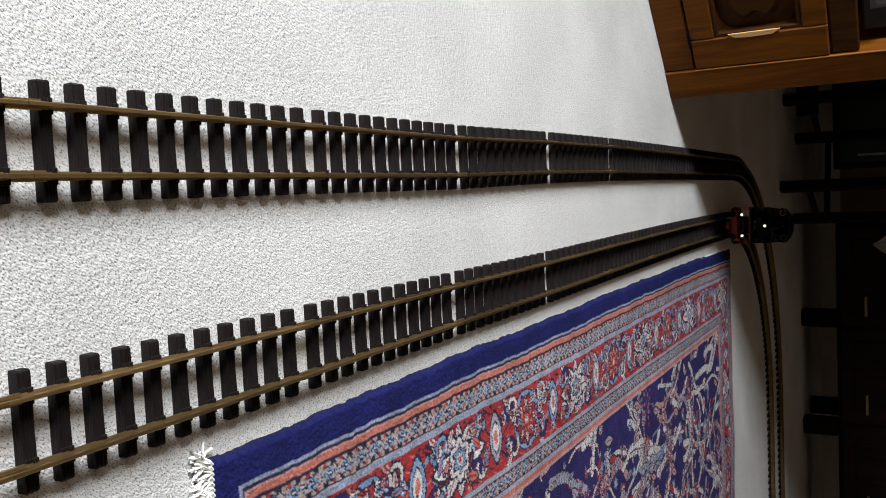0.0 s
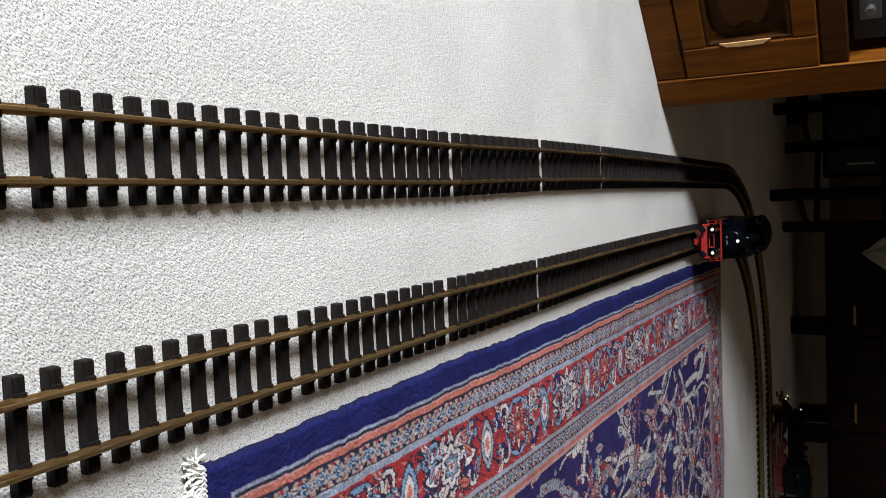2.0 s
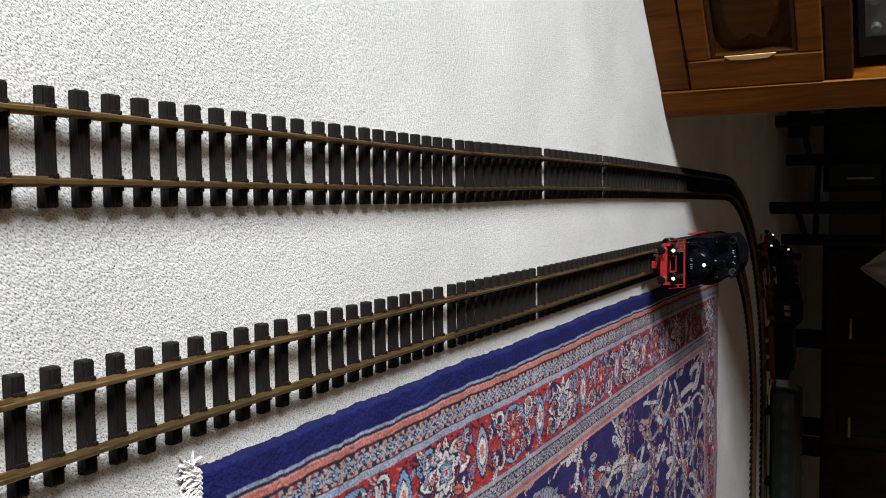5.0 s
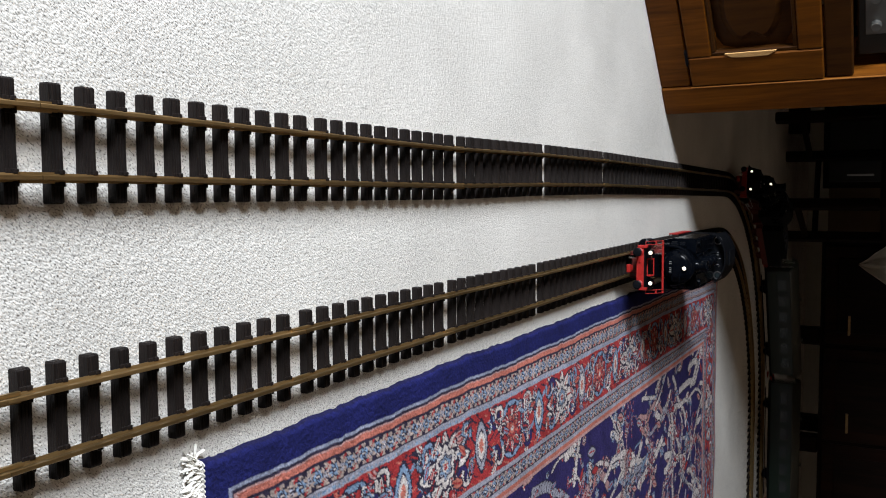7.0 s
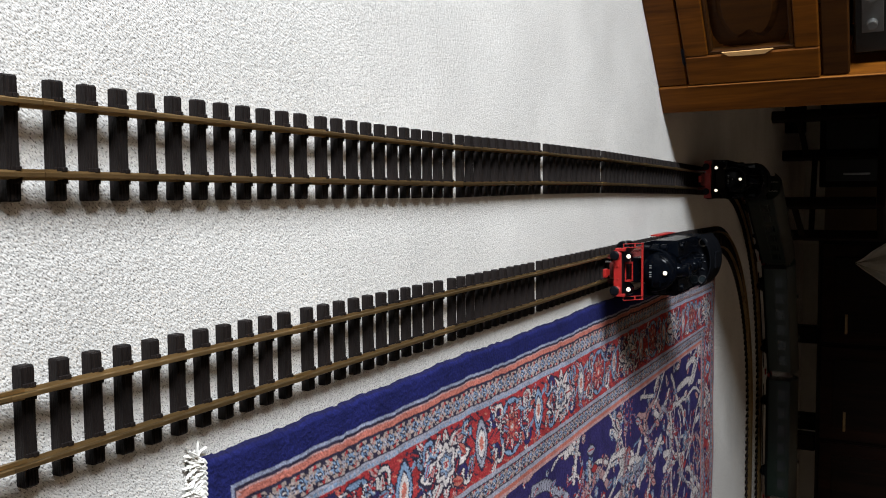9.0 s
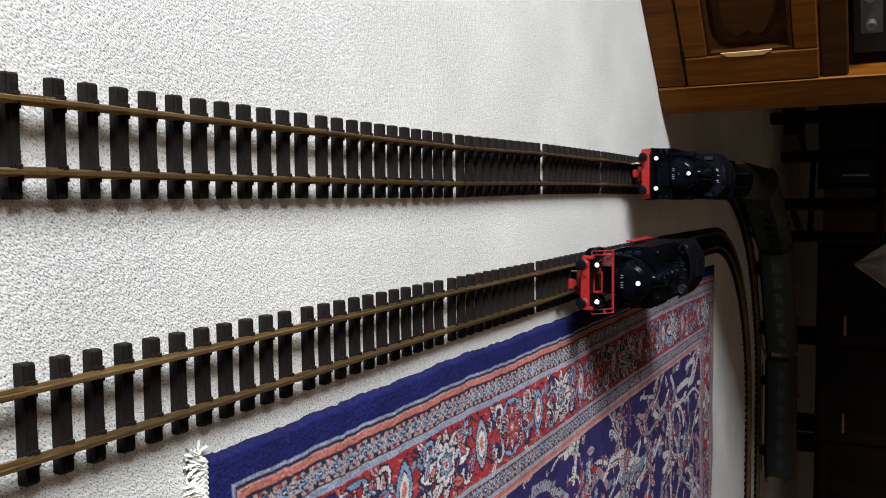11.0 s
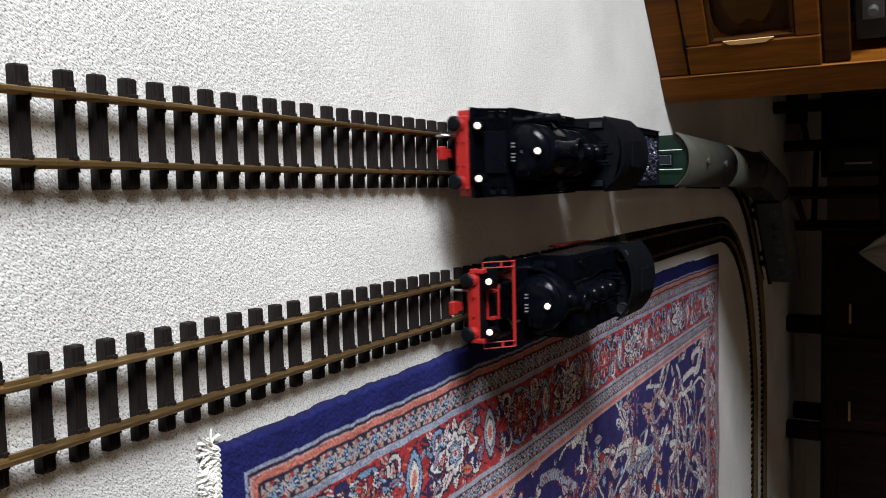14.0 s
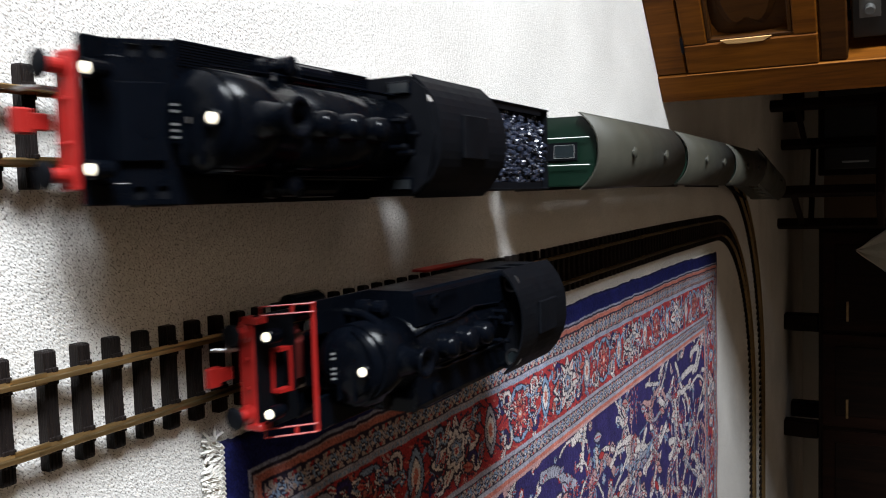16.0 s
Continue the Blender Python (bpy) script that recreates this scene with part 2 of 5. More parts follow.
def extrude_y(bm, outline, y0, y1):
    """A closed outline in x, z drawn along y."""
    a = [bm.verts.new((x, y0, z)) for x, z in outline]
    b = [bm.verts.new((x, y1, z)) for x, z in outline]
    n = len(a)
    for k in range(n):
        bm.faces.new((a[k], a[(k + 1) % n], b[(k + 1) % n], b[k]))
    bm.faces.new(a)
    bm.faces.new(b)
    return bm


def extrude_x(bm, outline, x0, x1):
    """A closed outline in y, z drawn along x."""
    a = [bm.verts.new((x0, y, z)) for y, z in outline]
    b = [bm.verts.new((x1, y, z)) for y, z in outline]
    n = len(a)
    for k in range(n):
        bm.faces.new((a[k], a[(k + 1) % n], b[(k + 1) % n], b[k]))
    bm.faces.new(a)
    bm.faces.new(b)
    return bm


def pipe(bm, pts, r, seg=6):
    for a, b in zip(pts, pts[1:]):
        rod(bm, a, b, r, seg=seg)
    return bm


def B():
    return bmesh.new()


def thing(name, label, category, group="", at=(0, 0, 0)):
    e = new(name)
    e.empty_display_size = 0.02
    e.location = at
    return tagged(e, label, category, group)


# ---------------------------------------------------------------- the room
X0, X1, Y0, Y1, ZC = -3.0, 5.3, -3.4, 5.45, 2.8


def wall(name, bm, label):
    return tagged(part(name, bm, PLASTER), label, "wall", kind="structure")


tagged(part("floor", box(B(), X0 - 0.15, X1 + 0.15, Y0 - 0.15, Y1 + 0.15, -0.1, 0), CARPET), "cream flecked loop-pile carpet covering the floor", "carpet", kind="structure")
tagged(part("ceiling", box(B(), X0 - 0.15, X1 + 0.15, Y0 - 0.15, Y1 + 0.15, ZC, ZC + 0.1), CEIL), "plain pale timber ceiling", "ceiling", kind="structure")
wall("wall_north", box(B(), X0 - 0.15, X1 + 0.15, Y1, Y1 + 0.15, 0, ZC), "plain brown papered wall at the far end")
wall("wall_south", box(B(), X0 - 0.15, X1 + 0.15, Y0 - 0.15, Y0, 0, ZC), "plain brown papered wall behind the camera")
wall("wall_east", box(B(), X1, X1 + 0.15, Y0, Y1, 0, ZC), "plain brown papered wall")
bm = box(B(), X0 - 0.15, X0, Y0, WY0, 0, ZC)
box(bm, X0 - 0.15, X0, WY1, Y1, 0, ZC)
box(bm, X0 - 0.15, X0, WY0, WY1, 0, WZ0)
box(bm, X0 - 0.15, X0, WY0, WY1, WZ1, ZC)
wall("wall_west", bm, "plain brown papered wall with a tall window")
# an unseen partition added behind the cabinet keeps window light off the far corner
bm = box(B(), -3.30, 0.0, 0.462, 0.56, 0, ZC)
bmesh.ops.transform(bm, matrix=Matrix.Translation((-0.151, 1.768, 0)) @ Matrix.Rotation(math.atan2(0.667, 0.745), 4, "Z"), verts=bm.verts[:])
wall("wall_partition", bm, "unseen brown papered wall added behind the cabinet to block window light")
win = tagged(new("window_1"), "tall white-framed window letting in daylight", "window", kind="structure")
win.location = (X0, (WY0 + WY1) / 2, WZ0)
HW, HZ = (WY1 - WY0) / 2, WZ1 - WZ0
bm = box(B(), -0.12, -0.08, -HW, -HW + 0.045, 0, HZ)
box(bm, -0.12, -0.08, HW - 0.045, HW, 0, HZ)
box(bm, -0.12, -0.08, -HW + 0.045, HW - 0.045, 0, 0.045)
box(bm, -0.12, -0.08, -HW + 0.045, HW - 0.045, HZ - 0.045, HZ)
part("window_frame", bm, WHITE, win)
part("window_sill", box(B(), -0.08, 0.05, -HW - 0.05, HW + 0.05, -0.03, -0.002, 0.004), WHITE, win)
bm = box(B(), X0, X1, Y1 - 0.015, Y1 - 0.002, 0, 0.12, 0.003)
tagged(part("baseboard", bm, WHITE), "white painted skirting board along the far wall", "baseboard", kind="structure")


# ---------------------------------------------------------------- railway track
HALF, TIE_TOP, RAIL_TOP, GAUGE = 0.0415, 0.0085, 0.0178, 0.0475


def sleeper_mesh():
    """A tapered sleeper with a grooved wood-grain top, and the chairs that hold the rails."""
    bm = B()
    g = TIE_TOP
    prof = [(-0.0055, 0.0), (0.0055, 0.0), (0.0050, g), (0.0030, g - 0.0001), (0.0026, g - 0.0008), (0.0021, g), (0.0004, g), (0.0, g - 0.0007), (-0.0005, g), (-0.0024, g), (-0.0028, g - 0.0008), (-0.0033, g), (-0.0049, g)]
    xs = (-HALF, -HALF + 0.0014, -0.018, 0.0, 0.018, HALF - 0.0014, HALF)
    rings = []
    for i, x in enumerate(xs):
        end = i in (0, len(xs) - 1)
        rings.append([bm.verts.new((x, y * (0.9 if end else 1.0), z * (0.86 if end and z else 1.0) - (0.0005 if i == 3 and z else 0))) for y, z in prof])
    m = len(prof)
    for u, w in zip(rings, rings[1:]):
        for k in range(m):
            bm.faces.new((u[k], u[(k + 1) % m], w[(k + 1) % m], w[k]))
    bm.faces.new(rings[0])
    bm.faces.new(rings[-1])
    for sx in (-1, 1):
        for d in (-1, 1):
            x = sx * GAUGE / 2 + d * 0.0042
            box(bm, x - 0.0016, x + 0.0016, 0.0008, 0.0052, TIE_TOP - 0.002, TIE_TOP + 0.0021, 0.0005)
            box(bm, x - 0.0015, x + 0.0015, -0.0042, 0.0010, TIE_TOP - 0.001, TIE_TOP + 0.0011, 0.0003)
    me = bpy.data.meshes.new("sleeper")
    bmesh.ops.recalc_face_normals(bm, faces=bm.faces[:])
    bm.to_mesh(me)
    bm.free()
    me.materials.append(SLEEPER)
    return me


RAIL_PROFILE = [(-0.0032, TIE_TOP), (0.0032, TIE_TOP), (0.0032, TIE_TOP + 0.0008), (0.0008, TIE_TOP + 0.0018), (0.0008, RAIL_TOP - 0.003), (0.0016, RAIL_TOP - 0.0022),
                (0.0016, RAIL_TOP - 0.0004), (0.0012, RAIL_TOP), (-0.0012, RAIL_TOP), (-0.0016, RAIL_TOP - 0.0004), (-0.0016, RAIL_TOP - 0.0022), (-0.0008, RAIL_TOP - 0.003),
                (-0.0008, TIE_TOP + 0.0018), (-0.0032, TIE_TOP + 0.0008)]


def along(s, curve):
    """Place and heading (to the right of +y) at s along a piece that bends right by curve radians a metre."""
    if not curve:
        return 0.0, s, 0.0
    a = s * curve
    return (1 - math.cos(a)) / curve, math.sin(a) / curve, a


def rail_mesh(length, curve, side):
    bm = B()
    n = 1 if not curve else 10
    rings = []
    for i in range(n + 1):
        x, y, a = along(0.0004 + (length - 0.0008) * i / n, curve)
        rings.append([bm.verts.new((x + math.cos(a) * (side * GAUGE / 2 + u), y - math.sin(a) * (side * GAUGE / 2 + u), z)) for u, z in RAIL_PROFILE])
    m = len(RAIL_PROFILE)
    for u, w in zip(rings, rings[1:]):
        for k in range(m):
            bm.faces.new((u[k], u[(k + 1) % m], w[(k + 1) % m], w[k]))
    bm.faces.new(rings[0])
    bm.faces.new(rings[-1])
    # the joiner shoe that slides over the next rail's foot
    x, y, a = along(length, curve)
    j = Matrix.Translation((x + math.cos(a) * side * GAUGE / 2, y - math.sin(a) * side * GAUGE / 2, 0)) @ Matrix.Rotation(-a, 4, "Z")
    box(bm, -0.0038, -0.0012, -0.013, 0.013, TIE_TOP + 0.0004, TIE_TOP + 0.0034, m=j)
    box(bm, 0.0012, 0.0038, -0.013, 0.013, TIE_TOP + 0.0004, TIE_TOP + 0.0034, m=j)
    me = bpy.data.meshes.new("rail")
    bmesh.ops.recalc_face_normals(bm, faces=bm.faces[:])
    bm.to_mesh(me)
    bm.free()
    me.materials.append(BRASS)
    return me


SLEEPER_MESH = sleeper_mesh()
RAILS = {}
TIES = []


def track_section(x, y, heading, length, curve, group):
    """One clip-together length of track; sleepers are added last of all."""
    e = thing("track_section", "brass-railed garden-gauge track section with dark plastic sleepers on carpet", "model track", group)
    e.matrix_basis = Matrix.Translation((x, y, 0)) @ Matrix.Rotation(-heading, 4, "Z")
    for side in (-1, 1):
        key = (round(length, 4), round(curve, 4), side)
        if key not in RAILS:
            RAILS[key] = rail_mesh(length, curve, side)
        shared("rail", RAILS[key], e, Matrix.Identity(4))
    n = max(2, round(length / 0.0278))
    pitch = 0.0274 if n == 11 and not curve else length / n
    first = (length - pitch * (n - 1)) / 2
    for k in range(n):
        px, py, a = along(first + pitch * k, curve)
        TIES.append((e, Matrix.Translation((px, py, 0)) @ Matrix.Rotation(-a + random.uniform(-0.006, 0.006), 4, "Z")))
    return e


class Line:
    """A chain of sections, and the place at any distance along it."""

    def __init__(self, start):
        self.pieces, self.s = [], start

    def add(self, x, y, heading, length, curve):
        self.pieces.append((self.s, x, y, heading, length, curve))
        self.s += length
        px, py, a = along(length, curve)
        c, sn = math.cos(heading), math.sin(heading)
        return x + c * px + sn * py, y - sn * px + c * py, heading + a

    def place(self, s):
        p = self.pieces[0]
        for q in self.pieces:
            if q[0] <= s:
                p = q
        s0, x, y, h, length, curve = p
        px, py, a = along(s - s0, curve)
        c, sn = math.cos(h), math.sin(h)
        return Vector((x + c * px + sn * py, y - sn * px + c * py, 0))


def lay(line, joints, radius, pieces, straights, group):
    for (xa, ya), (xb, yb) in zip(joints, joints[1:]):
        h = math.atan2(xb - xa, yb - ya)
        n = math.hypot(xb - xa, yb - ya)
        line.add(xa, ya, h, n, 0.0)
        track_section(xa, ya, h, round(n, 3), 0.0, group)
    x, y = joints[-1]
    step = (math.pi / 2 - h) / pieces
    for _ in range(pieces):
        track_section(x, y, h, step * radius, 1 / radius, group)
        x, y, h = line.add(x, y, h, step * radius, 1 / radius)
    for _ in range(straights):
        track_section(x, y, h, 0.3, 0.0, group)
        x, y, h = line.add(x, y, h, 0.3, 0.0)


SECTION = 0.3063
OUTER, INNER = Line(0.0074 - 3 * SECTION), Line(0.2851 - 4 * SECTION)
SWAY_OUT = (0, 0, 0, 0, 0.0018, 0.0036, 0.0006, 0.0005, 0.003, 0.006, 0.010)
SWAY_IN = (0, 0, 0, 0, 0, -0.0004, 0.0006, -0.0004, -0.001, -0.001, 0.001, 0.004)
# the joints of the lengths nearest the camera do not lie quite evenly
TIGHT_OUT = {0: -0.9115, 1: -0.6040, 2: -0.2965, 3: 0.0114, 4: 0.3209, 5: 0.6271, 6: 0.9370, 7: 1.2560}
TIGHT_IN = {0: -0.9401, 1: -0.6334, 2: -0.3267, 3: -0.0201, 4: 0.2911, 5: 0.5994, 6: 0.9108, 7: 1.2193}
out = [(x, TIGHT_OUT.get(k, 1.2560 + SECTION * (k - 7))) for k, x in enumerate(SWAY_OUT)]
inn = [(0.192 + x, TIGHT_IN.get(k, 1.2193 + SECTION * (k - 7))) for k, x in enumerate(SWAY_IN)]
lay(OUTER, out + [(0.0125, 2.39), (0.015, 2.55)], 0.95, 4, 13, "sections of the outer track")
lay(INNER, inn + [(0.1970, 2.472)], 0.765, 3, 9, "sections of the inner track")


# ---------------------------------------------------------------- the rug
def rug():
    """Knotted rug: every few knots carry a dye, set out as borders, palmettes and a field of branches."""
    w, l = 1.40, 2.275
    us = np.concatenate([np.arange(0, 0.55, 0.0018), np.arange(0.55, 0.93, 0.0028), np.arange(0.93, w + 0.001, 0.012)])
    vs = np.arange(0, l + 0.001, 0.002)
    U, V = np.meshgrid(us, vs)
    rs = np.random.RandomState(7)
    NAVY, BLUE, RED_, SALMON = (0.024, 0.018, 0.085), (0.009, 0.011, 0.076), (0.30, 0.030, 0.034), (0.41, 0.135, 0.105)
    IVORY, GREY, SKY, INK, PINK = (0.52, 0.475, 0.47), (0.27, 0.27, 0.33), (0.17, 0.25, 0.38), (0.025, 0.02, 0.04), (0.40, 0.24, 0.24)
    col = np.zeros(U.shape + (3,))
    col[:] = NAVY

    def put(mask, c):
        col[mask] = c

    # distance from the outside: the far end has a narrow selvedge only
    d = np.minimum(np.minimum(U, w - U), np.minimum(V + 0.004, l - V + 0.022))
    side = (np.minimum(U, w - U) <= np.minimum(V + 0.004, l - V + 0.022))
    run = np.where(side, V, U)

    def branch(p, a, n, r, c, edge, bend=0.25, sway=0.0):
        for _ in range(n):
            a += rs.normal(0, bend) + sway
            q = p + np.array([math.cos(a), math.sin(a)]) * 0.012
            stroke(p, q, r + 0.0016, edge)
            stroke(p, q, r, c)
            p = q
            if rs.rand() < 0.09:
                blossom(p + rs.normal(0, 0.008, 2), rs.uniform(0.007, 0.014))
            elif rs.rand() < 0.32:
                leaf(p, a + rs.choice([-1, 1]) * 0.9, rs.uniform(0.012, 0.024))
        return p, a

    def window(p, r):
        j0, j1 = np.searchsorted(us, p[0] - r), np.searchsorted(us, p[0] + r)
        i0, i1 = np.searchsorted(vs, p[1] - r), np.searchsorted(vs, p[1] + r)
        return slice(max(i0, 0), i1), slice(max(j0, 0), j1)

    def stroke(p, q, r, c):
        i, j = window((p + q) / 2, np.linalg.norm(q - p) / 2 + r)
        x, y = U[i, j] - p[0], V[i, j] - p[1]
        e = q - p
        t = np.clip((x * e[0] + y * e[1]) / (e @ e + 1e-9), 0, 1)
        col[i, j][(np.hypot(x - t * e[0], y - t * e[1]) < r) & (d[i, j] > 0.235)] = c

    def leaf(p, a, n, c=None, lim=0.235):
        c = c if c is not None else [IVORY, SKY, IVORY, PINK, GREY][rs.randint(5)]
        m = p + np.array([math.cos(a), math.sin(a)]) * n / 2
        i, j = window(m, n)
        x, y = U[i, j] - m[0], V[i, j] - m[1]
        u, v_ = x * math.cos(a) + y * math.sin(a), -x * math.sin(a) + y * math.cos(a)
        k = np.abs(v_) / (n * 0.2) + (u / (n * 0.5)) ** 2
        lim_m = d[i, j] > lim
        col[i, j][(k < 1.35) & lim_m] = INK
        col[i, j][(k < 0.95) & lim_m] = c
        col[i, j][(np.abs(v_) < 0.0014) & (np.abs(u) < n * 0.35) & lim_m] = RED_

    def blossom(p, r, lobes=None, cs=None, lim=0.235, squash=1.0):
        lobes = lobes or rs.randint(5, 9)
        cs = cs or [[IVORY, RED_, SALMON], [SKY, IVORY, INK], [RED_, IVORY, SKY], [PINK, INK, IVORY], [SKY, GREY, IVORY]][rs.randint(5)]
        i, j = window(p, r * 1.5)
        x, y = (U[i, j] - p[0]) * squash, V[i, j] - p[1]
        a = np.arctan2(y, x)
        k = np.hypot(x, y) / (r * (1 + 0.16 * np.cos(lobes * a)))
        ok = d[i, j] > lim
        for b, c in ((1.15, INK), (1.0, cs[0]), (0.72, INK), (0.62, cs[1]), (0.36, cs[2]), (0.14, INK)):
            col[i, j][(k < b) & ok] = c

    # field: upright trees with blossoms and clumps
    for x in np.arange(0.25, 1.2, 0.054):
        for y in np.arange(0.1, 2.15, 0.105):
            p = np.array([x + rs.normal(0, 0.02), y + rs.normal(0, 0.035)])
            branch(p, math.pi / 2 + rs.normal(0, 0.38), rs.randint(12, 22), rs.choice([0.0028, 0.0045, 0.007, 0.0095]), IVORY if rs.rand() < 0.74 else [GREY, SKY, PINK][rs.randint(3)], INK, 0.17, rs.normal(0, 0.06))
    for _ in range(75):
        p = np.array([rs.uniform(0.25, 1.15), rs.uniform(0.2, 2.1)])
        blossom(p, rs.uniform(0.012, 0.026))
        for k in range(rs.randint(2, 5)):
            leaf(p + rs.normal(0, 0.012, 2), rs.uniform(0, 6.28), rs.uniform(0.02, 0.04))
    for _ in range(720):
        p = np.array([rs.uniform(0.24, 1.12), rs.uniform(0.1, 2.15)])
        if rs.rand() < 0.3:
            blossom(p, rs.uniform(0.005, 0.010))
        else:
            leaf(p, math.pi / 2 + rs.normal(0, 0.8), rs.uniform(0.020, 0.046), [IVORY, IVORY, SKY, GREY, PINK, RED_][rs.randint(6)])
    for _ in range(55):
        # tufted shrubs
        p = np.array([rs.uniform(0.27, 1.1), rs.uniform(0.2, 2.1)])
        for _ in range(40):
            q = p + rs.normal(0, 0.017, 2)
            leaf(q, math.atan2(*(q - p)[::-1]), rs.uniform(0.008, 0.016), SKY if rs.rand() < 0.6 else GREY)
    field = d > 0.234

    # main red border
    band = (d >= 0.086) & (d < 0.184)
    put(band, RED_)
    n1 = np.sin(run * 160 + 6 * np.sin(d * 90)) * np.sin(d * 210 + 3 * np.sin(run * 55))
    put(band & (n1 > 0.80), SALMON)
    put(band & (n1 < -0.80), INK)
    put(band & (np.abs(np.sin(run * 30) * 0.030 + 0.135 - d) < 0.0040), SKY)
    put(band & (np.abs(-np.sin(run * 30) * 0.032 + 0.135 - d) < 0.0022), INK)

    def ring(p, r, half, c, open_side=0):
        i, j = window(p, r + half)
        x, y = U[i, j] - p[0], V[i, j] - p[1]
        m = np.abs(np.hypot(x, y) - r) < half
        if open_side:
            m &= np.abs(np.arctan2(y, x * open_side)) > 0.9
        col[i, j][m] = c

    def oval(p, a, b, c, upright):
        i, j = window(p, max(a, b))
        x, y = U[i, j] - p[0], V[i, j] - p[1]
        if upright:
            x, y = y, x
        col[i, j][np.abs(x / a) ** 1.5 + np.abs(y / b) ** 1.5 < 1] = c

    def border_spots(k, y):
        for side_at in ("left", "near", "far"):
            if side_at == "left":
                p = np.array([0.134, y])
            elif side_at == "far":
                p = np.array([y, l + 0.022 - 0.134])
            else:
                p = np.array([y, 0.130])
            if p[0] > w - 0.1 or p[1] > l - 0.08 or p[1] < 0.1:
                continue
            if k == 0:
                # a round rosette in a scrolled ring
                ring(p, 0.040, 0.0055, INK)
                ring(p, 0.040, 0.0036, SKY)
                blossom(p, 0.031, 9, [RED_, SALMON, IVORY], 0.088)
                for a in np.arange(0, 6.28, 0.785):
                    leaf(p + 0.017 * np.array([math.cos(a), math.sin(a)]), a, 0.017, IVORY, 0.088)
                blossom(p, 0.013, 8, [RED_, SALMON, IVORY], 0.088)
            elif k == 2:
                # a spiked ivory palmette as wide as the band
                for a, n in ((0.0, 0.048), (math.pi / 2, 0.070), (math.pi, 0.048), (-math.pi / 2, 0.070), (0.7, 0.052), (2.44, 0.052), (-0.7, 0.052), (-2.44, 0.052)):
                    leaf(p, a, n, IVORY, 0.088)
                blossom(p, 0.025, 6, [IVORY, GREY, IVORY], 0.088)
                blossom(p, 0.012, 6, [SKY, IVORY, RED_], 0.088)
            else:
                # a pointed oval flower in pale blue
                for wide, c in ((1.0, INK), (0.86, SKY if k == 1 else GREY), (0.62, INK), (0.54, IVORY), (0.28, SALMON)):
                    oval(p, 0.022 * wide, 0.040 * wide, c, side_at == "left")
            for sx, sy in ((-1, -1), (1, 1), (-1, 1), (1, -1)):
                # scrolls that hook round towards the next motif
                o = np.array([sx * 0.028, sy * 0.046]) if side_at == "left" else np.array([sx * 0.046, sy * 0.028])
                ring(p + o, 0.013, 0.0050, INK, sx * sy)
                ring(p + o, 0.013, 0.0030, [SKY, IVORY, NAVY][rs.randint(3)], sx * sy)
                leaf(p + o * 1.25, rs.uniform(0, 6.28), rs.uniform(0.020, 0.034), [IVORY, SALMON, IVORY, PINK][rs.randint(4)], 0.088)
            for _ in range(18):
                q = p + np.array([rs.uniform(-0.05, 0.05), rs.uniform(-0.055, 0.055)])
                if np.hypot(*(q - p)) > 0.032 and 0.10 < min(q[0], q[1] + 0.004, l - q[1] + 0.022) < 0.172:
                    blossom(q, rs.uniform(0.005, 0.010), 5, [[IVORY, INK, RED_], [SKY, IVORY, RED_], [IVORY, SKY, INK]][rs.randint(3)], 0.088)
                    leaf(q, rs.uniform(0, 6.28), rs.uniform(0.014, 0.028), [IVORY, GREY, INK, PINK, SKY, SALMON][rs.randint(6)], 0.088)

    keep = col.copy()
    for k, y in enumerate(np.arange(0.0, 2.3, 0.106)):
        border_spots((k + 2) % 4, 0.0 + y + 0.004)
    col[~((d >= 0.086) & (d < 0.184))] = keep[~((d >= 0.086) & (d < 0.184))]

    # guard stripes
    def guard(a, b):
        g = (d >= a) & (d < b)
        put(g, (0.34, 0.27, 0.25))
        m = (a + b) / 2
        wv = np.sin(run * 2 * math.pi / 0.028)
        put(g & (np.abs(d - m - wv * (b - a) * 0.40) < 0.0021), INK)
        put(g & (np.abs(d - m + wv * (b - a) * 0.38) < 0.0016), RED_)
        for shift, core in ((0.0, SKY), (0.5, GREY)):
            ph = ((run / 0.028 + shift) % 1.0 - 0.5) * 0.028
            rr = np.hypot(ph, d - m) / (1 + 0.2 * np.cos(6 * np.arctan2(d - m, ph)))
            big = 0.0085 if shift == 0 else 0.0048
            put(g & (rr < big), INK)
            put(g & (rr < big * 0.78), core)
            put(g & (rr < big * 0.46), INK)
            put(g & (rr < big * 0.26), IVORY)
        put(g & ((d < a + 0.0022) | (d > b - 0.0022)), INK)

    put(d < 0.032, BLUE)
    put(d < 0.003, (0.010, 0.010, 0.045))
    put((d >= 0.032) & (d < 0.036), (0.23, 0.25, 0.34))
    put((d >= 0.036) & (d < 0.038), INK)
    put((d >= 0.038) & (d < 0.041), PINK)
    put((d >= 0.041) & (d < 0.047), SALMON)
    put((d >= 0.047) & (d < 0.049), INK)
    guard(0.049, 0.077)
    put((d >= 0.077) & (d < 0.086), GREY)
    put((d >= 0.080) & (d < 0.083) & (np.sin(run * 700) > 0), SKY)
    put((d >= 0.184) & (d < 0.191), GREY)
    guard(0.191, 0.215)
    put((d >= 0.215) & (d < 0.222), GREY)
    put((d >= 0.222) & (d < 0.230), SALMON)
    put((d >= 0.230) & (d < 0.234), PINK)
    # knots lie a little off their lines
    sh = rs.randint(-1, 2, U.shape) * (rs.rand(*U.shape) < 0.3)
